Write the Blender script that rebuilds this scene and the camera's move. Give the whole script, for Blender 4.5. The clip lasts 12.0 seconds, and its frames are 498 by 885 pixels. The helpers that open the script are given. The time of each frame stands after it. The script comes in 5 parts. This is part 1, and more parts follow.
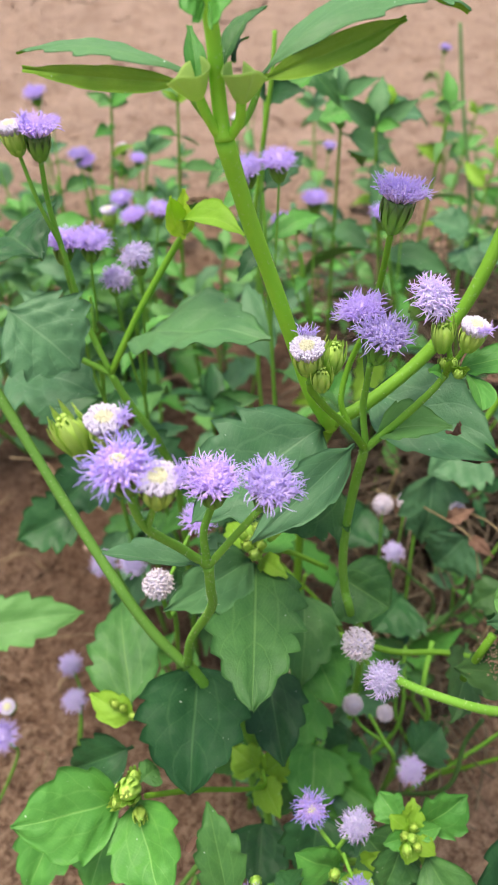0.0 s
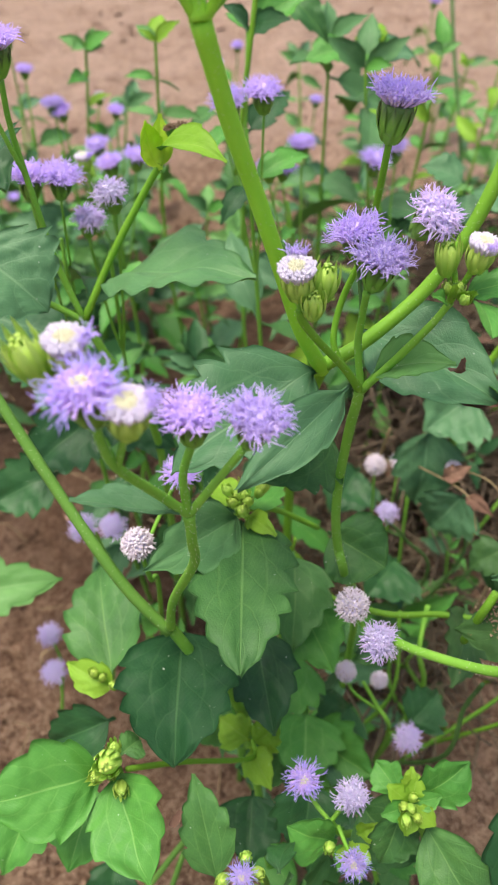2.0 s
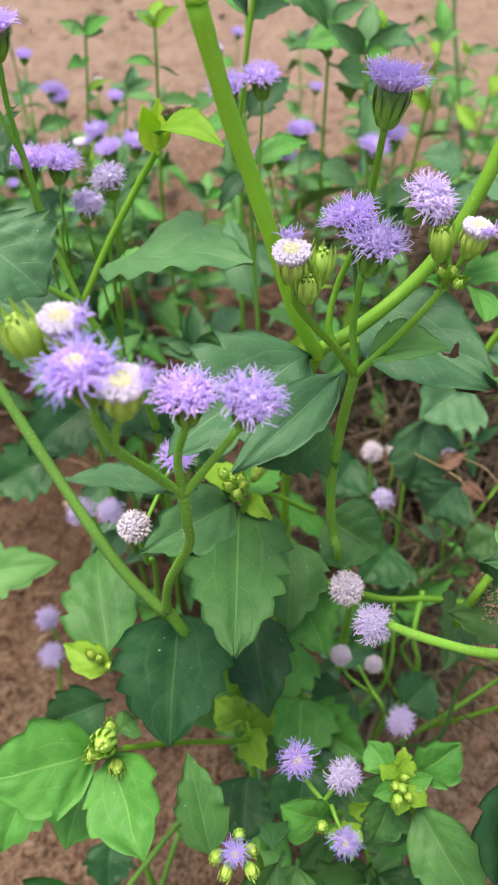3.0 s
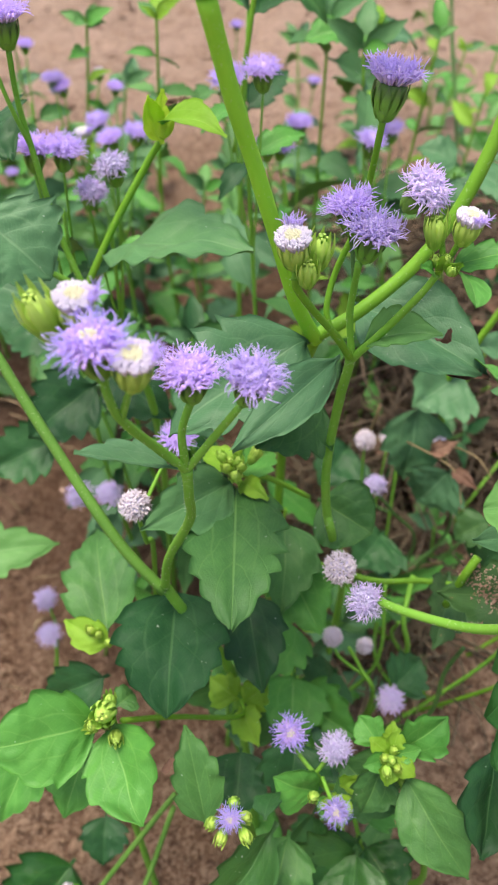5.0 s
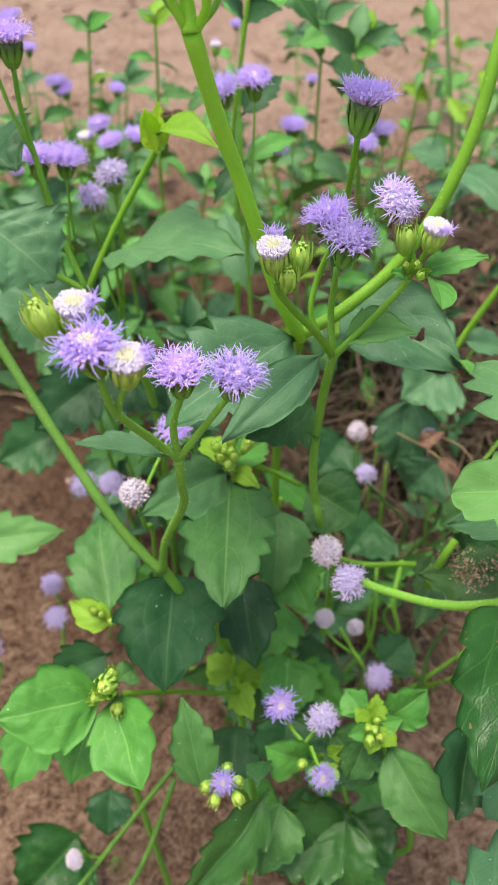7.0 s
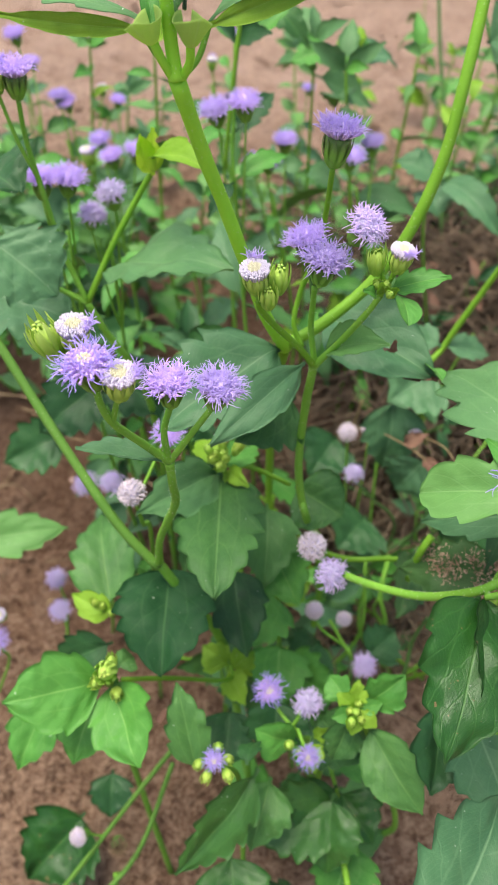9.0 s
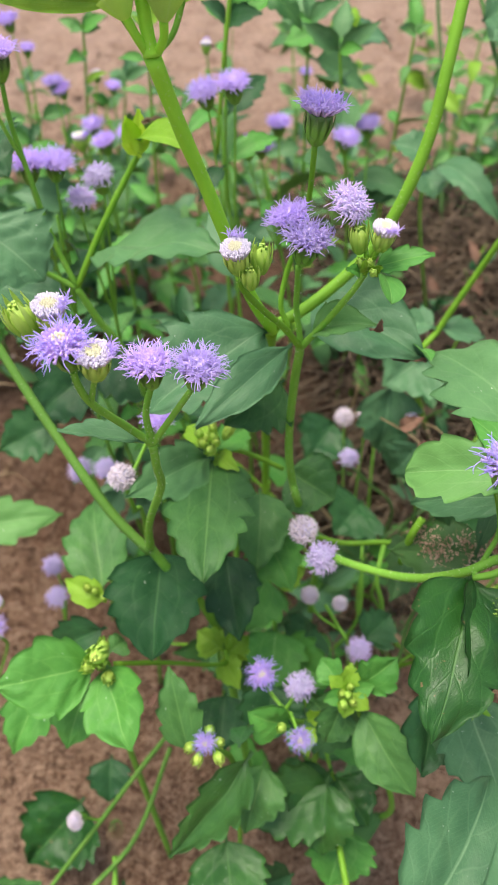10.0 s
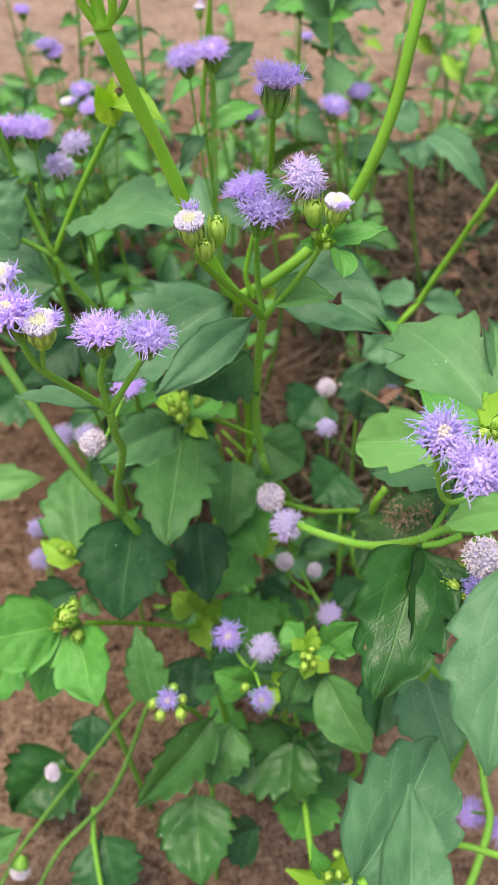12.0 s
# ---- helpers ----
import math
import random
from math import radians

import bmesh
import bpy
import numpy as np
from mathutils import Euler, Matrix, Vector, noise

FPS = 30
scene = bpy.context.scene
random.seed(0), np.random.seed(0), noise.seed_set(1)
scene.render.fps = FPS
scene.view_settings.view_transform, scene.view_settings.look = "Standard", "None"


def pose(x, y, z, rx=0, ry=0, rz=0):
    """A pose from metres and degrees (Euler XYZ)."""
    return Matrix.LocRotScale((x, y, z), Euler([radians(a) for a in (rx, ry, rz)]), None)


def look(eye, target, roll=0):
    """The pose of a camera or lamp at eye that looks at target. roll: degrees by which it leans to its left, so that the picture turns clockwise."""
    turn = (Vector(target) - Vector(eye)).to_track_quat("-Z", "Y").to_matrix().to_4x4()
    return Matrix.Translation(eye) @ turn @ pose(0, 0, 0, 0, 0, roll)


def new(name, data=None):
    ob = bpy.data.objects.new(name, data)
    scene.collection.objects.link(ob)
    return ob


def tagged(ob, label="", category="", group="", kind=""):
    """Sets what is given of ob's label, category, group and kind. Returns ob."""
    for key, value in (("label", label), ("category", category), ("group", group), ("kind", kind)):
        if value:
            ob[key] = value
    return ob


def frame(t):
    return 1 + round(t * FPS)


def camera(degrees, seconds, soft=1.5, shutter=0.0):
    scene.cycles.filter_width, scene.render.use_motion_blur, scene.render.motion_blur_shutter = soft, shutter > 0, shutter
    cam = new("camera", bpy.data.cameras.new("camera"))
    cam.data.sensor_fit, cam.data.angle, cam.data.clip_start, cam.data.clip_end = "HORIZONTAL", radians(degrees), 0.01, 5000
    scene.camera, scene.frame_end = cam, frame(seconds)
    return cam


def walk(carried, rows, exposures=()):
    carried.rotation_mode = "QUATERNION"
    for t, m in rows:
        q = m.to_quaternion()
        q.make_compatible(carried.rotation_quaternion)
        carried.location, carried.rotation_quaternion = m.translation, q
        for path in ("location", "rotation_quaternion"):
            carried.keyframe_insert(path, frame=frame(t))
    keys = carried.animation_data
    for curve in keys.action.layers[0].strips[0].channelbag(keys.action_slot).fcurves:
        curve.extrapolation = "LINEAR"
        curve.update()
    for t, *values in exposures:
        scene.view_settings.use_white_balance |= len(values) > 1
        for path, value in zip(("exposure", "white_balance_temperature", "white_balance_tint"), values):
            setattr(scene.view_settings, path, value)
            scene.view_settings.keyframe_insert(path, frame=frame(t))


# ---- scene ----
cam = camera(35.8, 12.0, soft=1.2)
METRES, EYE, TILT, LEAN, TURN = 0.08, 0.335, -45.0, 0.0, 0.0
ROWS = [
    (0.0, 0.0, 0.0, 0.0, -0.0, -0.0, 0.0),
    (0.5, 0.0355, 0.042, -0.0232, -0.45, -0.24, 0.68),
    (1.0, 0.0441, 0.1242, -0.0836, -0.88, -0.62, 1.07),
    (1.5, 0.0233, 0.1699, -0.0889, -1.03, -1.13, 1.0),
    (2.0, 0.0058, 0.171, -0.0837, -0.95, -1.69, 0.55),
    (2.5, 0.0195, 0.1655, -0.0907, -0.92, -2.18, 0.34),
    (4.5, -0.0046, 0.0996, -0.1256, -1.38, -2.63, -0.23),
    (5.0, -0.0031, 0.0834, -0.1316, -1.53, -2.83, -0.45),
    (5.5, 0.0056, 0.0306, -0.1083, -1.49, -3.18, -0.63),
    (6.0, 0.0147, 0.0035, -0.1184, -1.37, -3.33, -0.53),
    (6.5, 0.0267, -0.0174, -0.132, -1.21, -3.38, -0.33),
    (7.0, 0.0384, -0.07, -0.1259, -1.07, -3.43, -0.2),
    (9.0, 0.0863, -0.2425, -0.0973, -0.71, -3.64, -0.04),
    (9.5, 0.1301, -0.2513, -0.1067, -0.45, -3.97, 0.4),
    (10.0, 0.148, -0.2344, -0.1217, -0.14, -4.35, 0.5),
    (10.5, 0.1729, -0.2034, -0.1372, 0.27, -4.85, 0.21),
    (11.0, 0.2113, -0.2481, -0.1195, 0.4, -5.38, -0.04),
    (11.5, 0.2461, -0.2681, -0.1185, 0.53, -5.97, -0.24),
    (12.0, 0.2978, -0.2894, -0.1173, 0.85, -6.67, -0.36),
]
walk(cam, [(t, pose(0, 0, EYE, TILT, LEAN, TURN) @ pose(METRES * x, METRES * y, METRES * z, 90 + pitch, roll, yaw)) for t, x, y, z, yaw, pitch, roll in ROWS])
cam.data.dof.use_dof = True
cam.data.dof.focus_distance = 0.142
cam.data.dof.aperture_fstop = 40.0

# ---- light: an overcast sky with a wide, weak sun ----
world = bpy.data.worlds.new("sky")
scene.world = world
world.use_nodes = True
wn = world.node_tree.nodes
sky = wn.new("ShaderNodeTexSky")
sky.sky_type, sky.sun_disc = "NISHITA", False
sky.sun_elevation, sky.sun_rotation = radians(77), radians(-71)
sky.air_density, sky.dust_density, sky.ozone_density = 1.0, 4.0, 1.0
world.node_tree.links.new(sky.outputs[0], wn["Background"].inputs[0])
wn["Background"].inputs[1].default_value = 0.155
sun = new("sun", bpy.data.lights.new("sun", "SUN"))
sun.data.energy, sun.data.angle, sun.data.color = 2.9, radians(38), (1.0, 0.95, 0.88)
sun.matrix_world = look((-0.35, 0.12, 1.6), (0, 0, 0))
scene.view_settings.exposure = 0.65
scene.view_settings.use_white_balance = True
scene.view_settings.white_balance_temperature = 6850

# ---- materials ----


def material(name):
    m = bpy.data.materials.new(name)
    m.use_nodes = True
    nt = m.node_tree
    return m, nt, nt.nodes["Principled BSDF"], nt.nodes["Material Output"]


def node(nt, kind, **values):
    n = nt.nodes.new("ShaderNode" + kind)
    for key, value in values.items():
        if key == "op":
            n.operation = value
        else:
            n.inputs[key].default_value = value
    return n


def calc(nt, op, a, b=0.0, c=None):
    n = nt.nodes.new("ShaderNodeMath")
    n.operation = op
    for i, v in enumerate((a, b) if c is None else (a, b, c)):
        if isinstance(v, (int, float)):
            n.inputs[i].default_value = v
        else:
            nt.links.new(v, n.inputs[i])
    return n.outputs[0]


def blend(nt, fac, a, b):
    n = nt.nodes.new("ShaderNodeMix")
    n.data_type = "RGBA"
    for slot, v in ((0, fac), (6, a), (7, b)):
        if isinstance(v, (int, float)):
            n.inputs[slot].default_value = v
        elif isinstance(v, tuple):
            n.inputs[slot].default_value = (*v, 1)
        else:
            nt.links.new(v, n.inputs[slot])
    return n.outputs[2]


def ramp(nt, value, low, high):
    n = nt.nodes.new("ShaderNodeMapRange")
    n.interpolation_type = "SMOOTHSTEP"
    n.inputs[1].default_value, n.inputs[2].default_value = low, high
    nt.links.new(value, n.inputs[0])
    return n.outputs[0]


def noise_of(nt, scale, detail=3.0, coords="Object", rough=0.55):
    tc = nt.nodes.new("ShaderNodeTexCoord")
    n = node(nt, "TexNoise", Scale=scale, Detail=detail, Roughness=rough)
    nt.links.new(tc.outputs[coords], n.inputs["Vector"])
    return n.outputs[0]


def bump(nt, bsdf, height, strength, distance):
    b = node(nt, "Bump", Strength=strength, Distance=distance)
    nt.links.new(height, b.inputs["Height"])
    nt.links.new(b.outputs[0], bsdf.inputs["Normal"])
    return b


def translucent(nt, bsdf, out, colour, share):
    tr = nt.nodes.new("ShaderNodeBsdfTranslucent")
    if isinstance(colour, tuple):
        tr.inputs[0].default_value = (*colour, 1)
    else:
        nt.links.new(colour, tr.inputs[0])
    mix = nt.nodes.new("ShaderNodeMixShader")
    mix.inputs[0].default_value = share
    nt.links.new(bsdf.outputs[0], mix.inputs[1])
    nt.links.new(tr.outputs[0], mix.inputs[2])
    nt.links.new(mix.outputs[0], out.inputs[0])


def leaf_material(name, dark, light, vein, rough, sheen_bump=0.5, share=0.2, spots=0.0, specks=0.45, gloss=0.33):
    """A leaf blade: veins from the blade's own coordinates, mottling, fine relief."""
    m, nt, bsdf, out = material(name)
    uv = nt.nodes.new("ShaderNodeUVMap")
    uv.uv_map = "blade"
    sep = nt.nodes.new("ShaderNodeSeparateXYZ")
    nt.links.new(uv.outputs[0], sep.inputs[0])
    u, v = sep.outputs[0], sep.outputs[1]
    a = calc(nt, "ABSOLUTE", calc(nt, "MULTIPLY_ADD", v, 2.0, -1.0))
    wob = noise_of(nt, 160.0, 2.0)
    phase = calc(nt, "ADD", calc(nt, "MULTIPLY", calc(nt, "SUBTRACT", u, calc(nt, "MULTIPLY", a, 0.42)), 4.6), calc(nt, "MULTIPLY", wob, 0.5))
    saw = calc(nt, "PINGPONG", phase, 0.5)
    side = calc(nt, "SUBTRACT", 1.0, ramp(nt, saw, 0.0, 0.07))
    mid = calc(nt, "SUBTRACT", 1.0, ramp(nt, a, 0.010, 0.035))
    fine = calc(nt, "SUBTRACT", 1.0, ramp(nt, calc(nt, "PINGPONG", calc(nt, "ADD", calc(nt, "MULTIPLY", calc(nt, "ADD", u, calc(nt, "MULTIPLY", a, 0.5)), 23.0), calc(nt, "MULTIPLY", wob, 2.0)), 0.5), 0.0, 0.12))
    arc = calc(nt, "SUBTRACT", 1.0, ramp(nt, calc(nt, "ABSOLUTE", calc(nt, "ADD", calc(nt, "SUBTRACT", a, 0.42), calc(nt, "MULTIPLY_ADD", wob, 0.12, -0.06))), 0.008, 0.035))
    arc = calc(nt, "MULTIPLY", arc, calc(nt, "SUBTRACT", 1.0, ramp(nt, u, 0.45, 0.85)))
    mid = calc(nt, "MAXIMUM", mid, calc(nt, "MULTIPLY", arc, 0.4))
    veins = calc(nt, "MAXIMUM", calc(nt, "MAXIMUM", mid, calc(nt, "MULTIPLY", side, 0.34)), calc(nt, "MULTIPLY", fine, 0.2))
    tc = nt.nodes.new("ShaderNodeTexCoord")
    net = nt.nodes.new("ShaderNodeTexVoronoi")
    net.feature = "DISTANCE_TO_EDGE"
    net.inputs["Scale"].default_value = 1500.0
    nt.links.new(tc.outputs["Object"], net.inputs["Vector"])
    cells = ramp(nt, net.outputs["Distance"], 0.0, 0.25)
    info = nt.nodes.new("ShaderNodeObjectInfo")
    mottle = noise_of(nt, 90.0, 4.0)
    tone = calc(nt, "MULTIPLY_ADD", info.outputs["Random"], 0.55, calc(nt, "MULTIPLY_ADD", mottle, 1.3, calc(nt, "MULTIPLY_ADD", noise_of(nt, 330.0, 3.0, rough=0.65), 0.8, -0.9)))
    base = blend(nt, tone, dark, light)
    base = blend(nt, calc(nt, "MULTIPLY", veins, 0.5), base, vein)
    base = blend(nt, calc(nt, "MULTIPLY", calc(nt, "SUBTRACT", 1.0, cells), 0.16), base, dark)
    grain = noise_of(nt, 1500.0, 2.0)
    base = blend(nt, calc(nt, "MULTIPLY", ramp(nt, grain, 0.5, 0.75), 0.18), base, light)
    if spots:
        speck = ramp(nt, noise_of(nt, 420.0, 3.0, rough=0.7), 0.66, 0.72)
        base = blend(nt, calc(nt, "MULTIPLY", speck, spots), base, (0.30, 0.17, 0.09))
    if specks:
        dot = ramp(nt, noise_of(nt, 1100.0, 1.0), 0.78, 0.8)
        base = blend(nt, calc(nt, "MULTIPLY", dot, specks), base, (0.8, 0.85, 0.75))
    nt.links.new(base, bsdf.inputs["Base Color"])
    rg = calc(nt, "MULTIPLY_ADD", noise_of(nt, 240.0, 3.0), 0.3, rough - 0.12)
    nt.links.new(rg, bsdf.inputs["Roughness"])
    bsdf.inputs["Specular IOR Level"].default_value = gloss
    height = calc(nt, "ADD", calc(nt, "MULTIPLY", calc(nt, "MAXIMUM", veins, calc(nt, "MULTIPLY", side, 0.5)), -0.45), calc(nt, "MULTIPLY_ADD", noise_of(nt, 700.0, 3.0), 0.5, calc(nt, "MULTIPLY", cells, 0.10)))
    bump(nt, bsdf, height, 1.1 * sheen_bump, 0.00036)
    translucent(nt, bsdf, out, base, share)
    return m


LEAF = {
    "mid": leaf_material("leaf_mid_green", (0.037, 0.130, 0.031), (0.088, 0.240, 0.054), (0.19, 0.37, 0.10), 0.46),
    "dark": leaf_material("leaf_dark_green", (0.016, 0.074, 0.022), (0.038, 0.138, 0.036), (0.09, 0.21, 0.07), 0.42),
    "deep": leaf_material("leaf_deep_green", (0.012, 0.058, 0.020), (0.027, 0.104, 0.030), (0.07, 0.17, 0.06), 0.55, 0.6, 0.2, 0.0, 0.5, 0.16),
    "bright": leaf_material("leaf_bright_green", (0.058, 0.232, 0.034), (0.112, 0.345, 0.056), (0.25, 0.49, 0.12), 0.46, 0.4),
    "young": leaf_material("leaf_young_yellow_green", (0.25, 0.50, 0.035), (0.37, 0.62, 0.07), (0.44, 0.66, 0.15), 0.5, 0.3, 0.5),
    "lime": leaf_material("leaf_lime", (0.42, 0.66, 0.03), (0.56, 0.78, 0.07), (0.6, 0.8, 0.18), 0.5, 0.3, 0.5),
    "grey": leaf_material("leaf_grey_green", (0.056, 0.160, 0.066), (0.105, 0.245, 0.105), (0.20, 0.36, 0.18), 0.46, 0.5),
    "pale": leaf_material("leaf_pale_green", (0.084, 0.220, 0.078), (0.130, 0.300, 0.105), (0.20, 0.38, 0.16), 0.46, 0.5, 0.28, 0.0, 0.8),
    "soft": leaf_material("leaf_soft_light_green", (0.12, 0.31, 0.075), (0.17, 0.39, 0.11), (0.26, 0.47, 0.18), 0.5, 0.3, 0.32),
    "cup": leaf_material("bract_pale_yellow_green", (0.40, 0.59, 0.13), (0.50, 0.68, 0.19), (0.46, 0.62, 0.24), 0.55, 0.4, 0.5),
    "brown": leaf_material("leaf_browned", (0.12, 0.062, 0.04), (0.29, 0.165, 0.11), (0.28, 0.17, 0.11), 0.8),
    "wet": leaf_material("leaf_wet_green", (0.012, 0.070, 0.012), (0.034, 0.140, 0.020), (0.10, 0.25, 0.06), 0.36, 0.6, 0.2, 0.7, 0.3, 0.4),
    "glossy": leaf_material("leaf_glossy_green", (0.026, 0.108, 0.018), (0.062, 0.195, 0.032), (0.12, 0.28, 0.07), 0.34, 0.55, 0.2, 0.0, 0.5, 0.46),
    "soiled": leaf_material("leaf_soiled_green", (0.030, 0.092, 0.025), (0.060, 0.155, 0.036), (0.12, 0.22, 0.07), 0.5, 0.6, 0.2, 0.9),
    "under": leaf_material("leaf_underside", (0.12, 0.27, 0.06), (0.19, 0.36, 0.09), (0.25, 0.41, 0.14), 0.6, 0.4),
    "under_bright": leaf_material("leaf_underside_bright", (0.24, 0.49, 0.035), (0.32, 0.56, 0.06), (0.37, 0.57, 0.13), 0.55, 0.3, 0.38),
}


def stem_material(name, low, high, rough=0.45):
    m, nt, bsdf, out = material(name)
    info = nt.nodes.new("ShaderNodeObjectInfo")
    streak = noise_of(nt, 130.0, 4.0)
    base = blend(nt, calc(nt, "MULTIPLY_ADD", info.outputs["Random"], 0.3, calc(nt, "MULTIPLY_ADD", streak, 1.2, -0.3)), low, high)
    dots = ramp(nt, noise_of(nt, 1400.0, 2.0), 0.62, 0.72)
    base = blend(nt, calc(nt, "MULTIPLY", dots, 0.25), base, (0.5, 0.6, 0.35))
    nt.links.new(base, bsdf.inputs["Base Color"])
    bsdf.inputs["Roughness"].default_value = rough + 0.15
    bsdf.inputs["Specular IOR Level"].default_value = 0.3
    bump(nt, bsdf, noise_of(nt, 900.0, 3.0), 0.3, 0.0002)
    translucent(nt, bsdf, out, base, 0.12)
    return m


STEM = {
    "green": stem_material("stem_green", (0.135, 0.36, 0.033), (0.21, 0.46, 0.052)),
    "lime": stem_material("stem_lime_green", (0.125, 0.32, 0.016), (0.195, 0.42, 0.03)),
    # Lime raised in colour to stand for bounce light under the leaning stem.
    "brightened": stem_material("stem_brightened_yellow_green", (0.25, 0.60, 0.03), (0.33, 0.70, 0.055)),
    "dark": stem_material("stem_dark_green", (0.05, 0.13, 0.03), (0.10, 0.22, 0.05)),
    "olive": stem_material("stem_olive_green", (0.085, 0.22, 0.03), (0.14, 0.31, 0.045)),
    "straw": stem_material("stem_dry_straw", (0.20, 0.14, 0.07), (0.36, 0.28, 0.15), 0.7),
}


def plain(name, low, high, scale, rough, share=0.0, along=None):
    """A material between two colours by noise, or along the piece's own length."""
    m, nt, bsdf, out = material(name)
    if along:
        uv = nt.nodes.new("ShaderNodeUVMap")
        uv.uv_map = "blade"
        sep = nt.nodes.new("ShaderNodeSeparateXYZ")
        nt.links.new(uv.outputs[0], sep.inputs[0])
        fac = calc(nt, "MULTIPLY_ADD", noise_of(nt, scale, 2.0), 0.4, calc(nt, "ADD", ramp(nt, sep.outputs[0], *along), -0.2))
    else:
        fac = ramp(nt, noise_of(nt, scale, 4.0), 0.3, 0.7)
    base = blend(nt, fac, low, high)
    info = nt.nodes.new("ShaderNodeObjectInfo")
    hue = node(nt, "HueSaturation")
    nt.links.new(base, hue.inputs["Color"])
    nt.links.new(calc(nt, "MULTIPLY_ADD", info.outputs["Random"], 0.02, 0.49), hue.inputs["Hue"])
    nt.links.new(calc(nt, "MULTIPLY_ADD", info.outputs["Random"], 0.16, 0.92), hue.inputs["Value"])
    base = hue.outputs[0]
    nt.links.new(base, bsdf.inputs["Base Color"])
    bsdf.inputs["Roughness"].default_value = rough
    bsdf.inputs["Specular IOR Level"].default_value = 0.25
    if share:
        translucent(nt, bsdf, out, base, share)
    return m


THREAD = plain("floret_thread_violet", (0.86, 0.76, 0.985), (0.70, 0.56, 0.985), 700, 0.6, 0.42, (0.0, 0.7))
LILAC = plain("floret_lilac", (0.87, 0.77, 0.975), (0.73, 0.58, 0.975), 700, 0.6, 0.42, (0.0, 0.9))
PALE = plain("floret_pale_lilac", (0.88, 0.84, 0.955), (0.79, 0.725, 0.955), 700, 0.65, 0.35, (0.0, 0.8))
VIOLET = plain("floret_thread_deep_violet", (0.71, 0.65, 0.97), (0.555, 0.475, 0.965), 700, 0.6, 0.42, (0.0, 0.7))
WISP = plain("floret_thread_pale", (0.90, 0.82, 0.97), (0.79, 0.66, 0.97), 700, 0.6, 0.4, (0.0, 0.8))
WHITE = plain("floret_pinkish_white", (0.78, 0.74, 0.80), (0.83, 0.77, 0.92), 900, 0.7, 0.3)
CREAM = plain("floret_cream", (0.74, 0.75, 0.46), (0.84, 0.82, 0.62), 700, 0.6, 0.35, (0.0, 0.6))
FADED = plain("floret_faded_pink", (0.80, 0.70, 0.79), (0.92, 0.86, 0.92), 900, 0.75, 0.25)
LITTER = plain("dry_litter", (0.10, 0.06, 0.035), (0.30, 0.21, 0.125), 120, 0.85)
# Darker twin of the dry litter, with the thicket's deep shade in its colour.
SHADED_DUFF = plain("shaded_duff", (0.036, 0.027, 0.017), (0.18, 0.135, 0.085), 60, 0.9)
BROWN = plain("dry_brown", (0.10, 0.05, 0.03), (0.26, 0.15, 0.08), 600, 0.8)
BRACT = plain("bract_green", (0.16, 0.36, 0.045), (0.10, 0.15, 0.055), 900, 0.5, 0.1, (0.3, 1.0))
BRACT_LIGHT = plain("bract_light_green", (0.22, 0.46, 0.045), (0.50, 0.70, 0.14), 900, 0.5, 0.15, (0.0, 1.0))
HAIR = plain("stem_hair", (0.6, 0.66, 0.45), (0.8, 0.85, 0.7), 900, 0.5, 0.4)

m, nt, bsdf, out = material("soil")
big = noise_of(nt, 9.0, 5.0)
clod = noise_of(nt, 70.0, 6.0, rough=0.7)
lump = noise_of(nt, 190.0, 4.0, rough=0.8)
grit = noise_of(nt, 520.0, 5.0, rough=0.85)
base = blend(nt, ramp(nt, big, 0.3, 0.7), (0.34, 0.20, 0.125), (0.48, 0.31, 0.205))
base = blend(nt, calc(nt, "MULTIPLY", ramp(nt, clod, 0.35, 0.7), 0.6), base, (0.21, 0.115, 0.07))
# Light tops and dark pits: relief shading put into the soil's colour.
base = blend(nt, calc(nt, "MULTIPLY", ramp(nt, lump, 0.52, 0.58), 0.8), base, (0.60, 0.41, 0.28))
base = blend(nt, calc(nt, "MULTIPLY", calc(nt, "SUBTRACT", 1.0, ramp(nt, lump, 0.40, 0.47)), 0.75), base, (0.10, 0.05, 0.03))
base = blend(nt, calc(nt, "MULTIPLY", ramp(nt, grit, 0.5, 0.62), 0.8), base, (0.66, 0.46, 0.32))
base = blend(nt, calc(nt, "MULTIPLY", calc(nt, "SUBTRACT", 1.0, ramp(nt, grit, 0.33, 0.48)), 0.7), base, (0.11, 0.055, 0.033))
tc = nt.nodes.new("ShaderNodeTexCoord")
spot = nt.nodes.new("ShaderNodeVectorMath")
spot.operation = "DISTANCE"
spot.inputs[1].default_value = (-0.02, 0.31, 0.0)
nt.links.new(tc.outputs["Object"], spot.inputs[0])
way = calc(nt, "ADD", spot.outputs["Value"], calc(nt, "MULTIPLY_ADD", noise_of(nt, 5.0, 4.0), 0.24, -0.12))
# Darker soil round the weeds: moisture, with the plants' shade painted in.
damp_shade = calc(nt, "SUBTRACT", 1.0, ramp(nt, way, 0.11, 0.20))
moist_shaded = blend(nt, 0.62, base, (0.12, 0.062, 0.036))
base = blend(nt, damp_shade, base, moist_shaded)
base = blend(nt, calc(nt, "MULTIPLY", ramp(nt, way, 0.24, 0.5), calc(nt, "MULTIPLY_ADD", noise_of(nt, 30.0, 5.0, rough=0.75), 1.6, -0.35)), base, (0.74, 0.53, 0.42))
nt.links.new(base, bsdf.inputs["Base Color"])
bsdf.inputs["Roughness"].default_value = 0.95
bsdf.inputs["Specular IOR Level"].default_value = 0.15
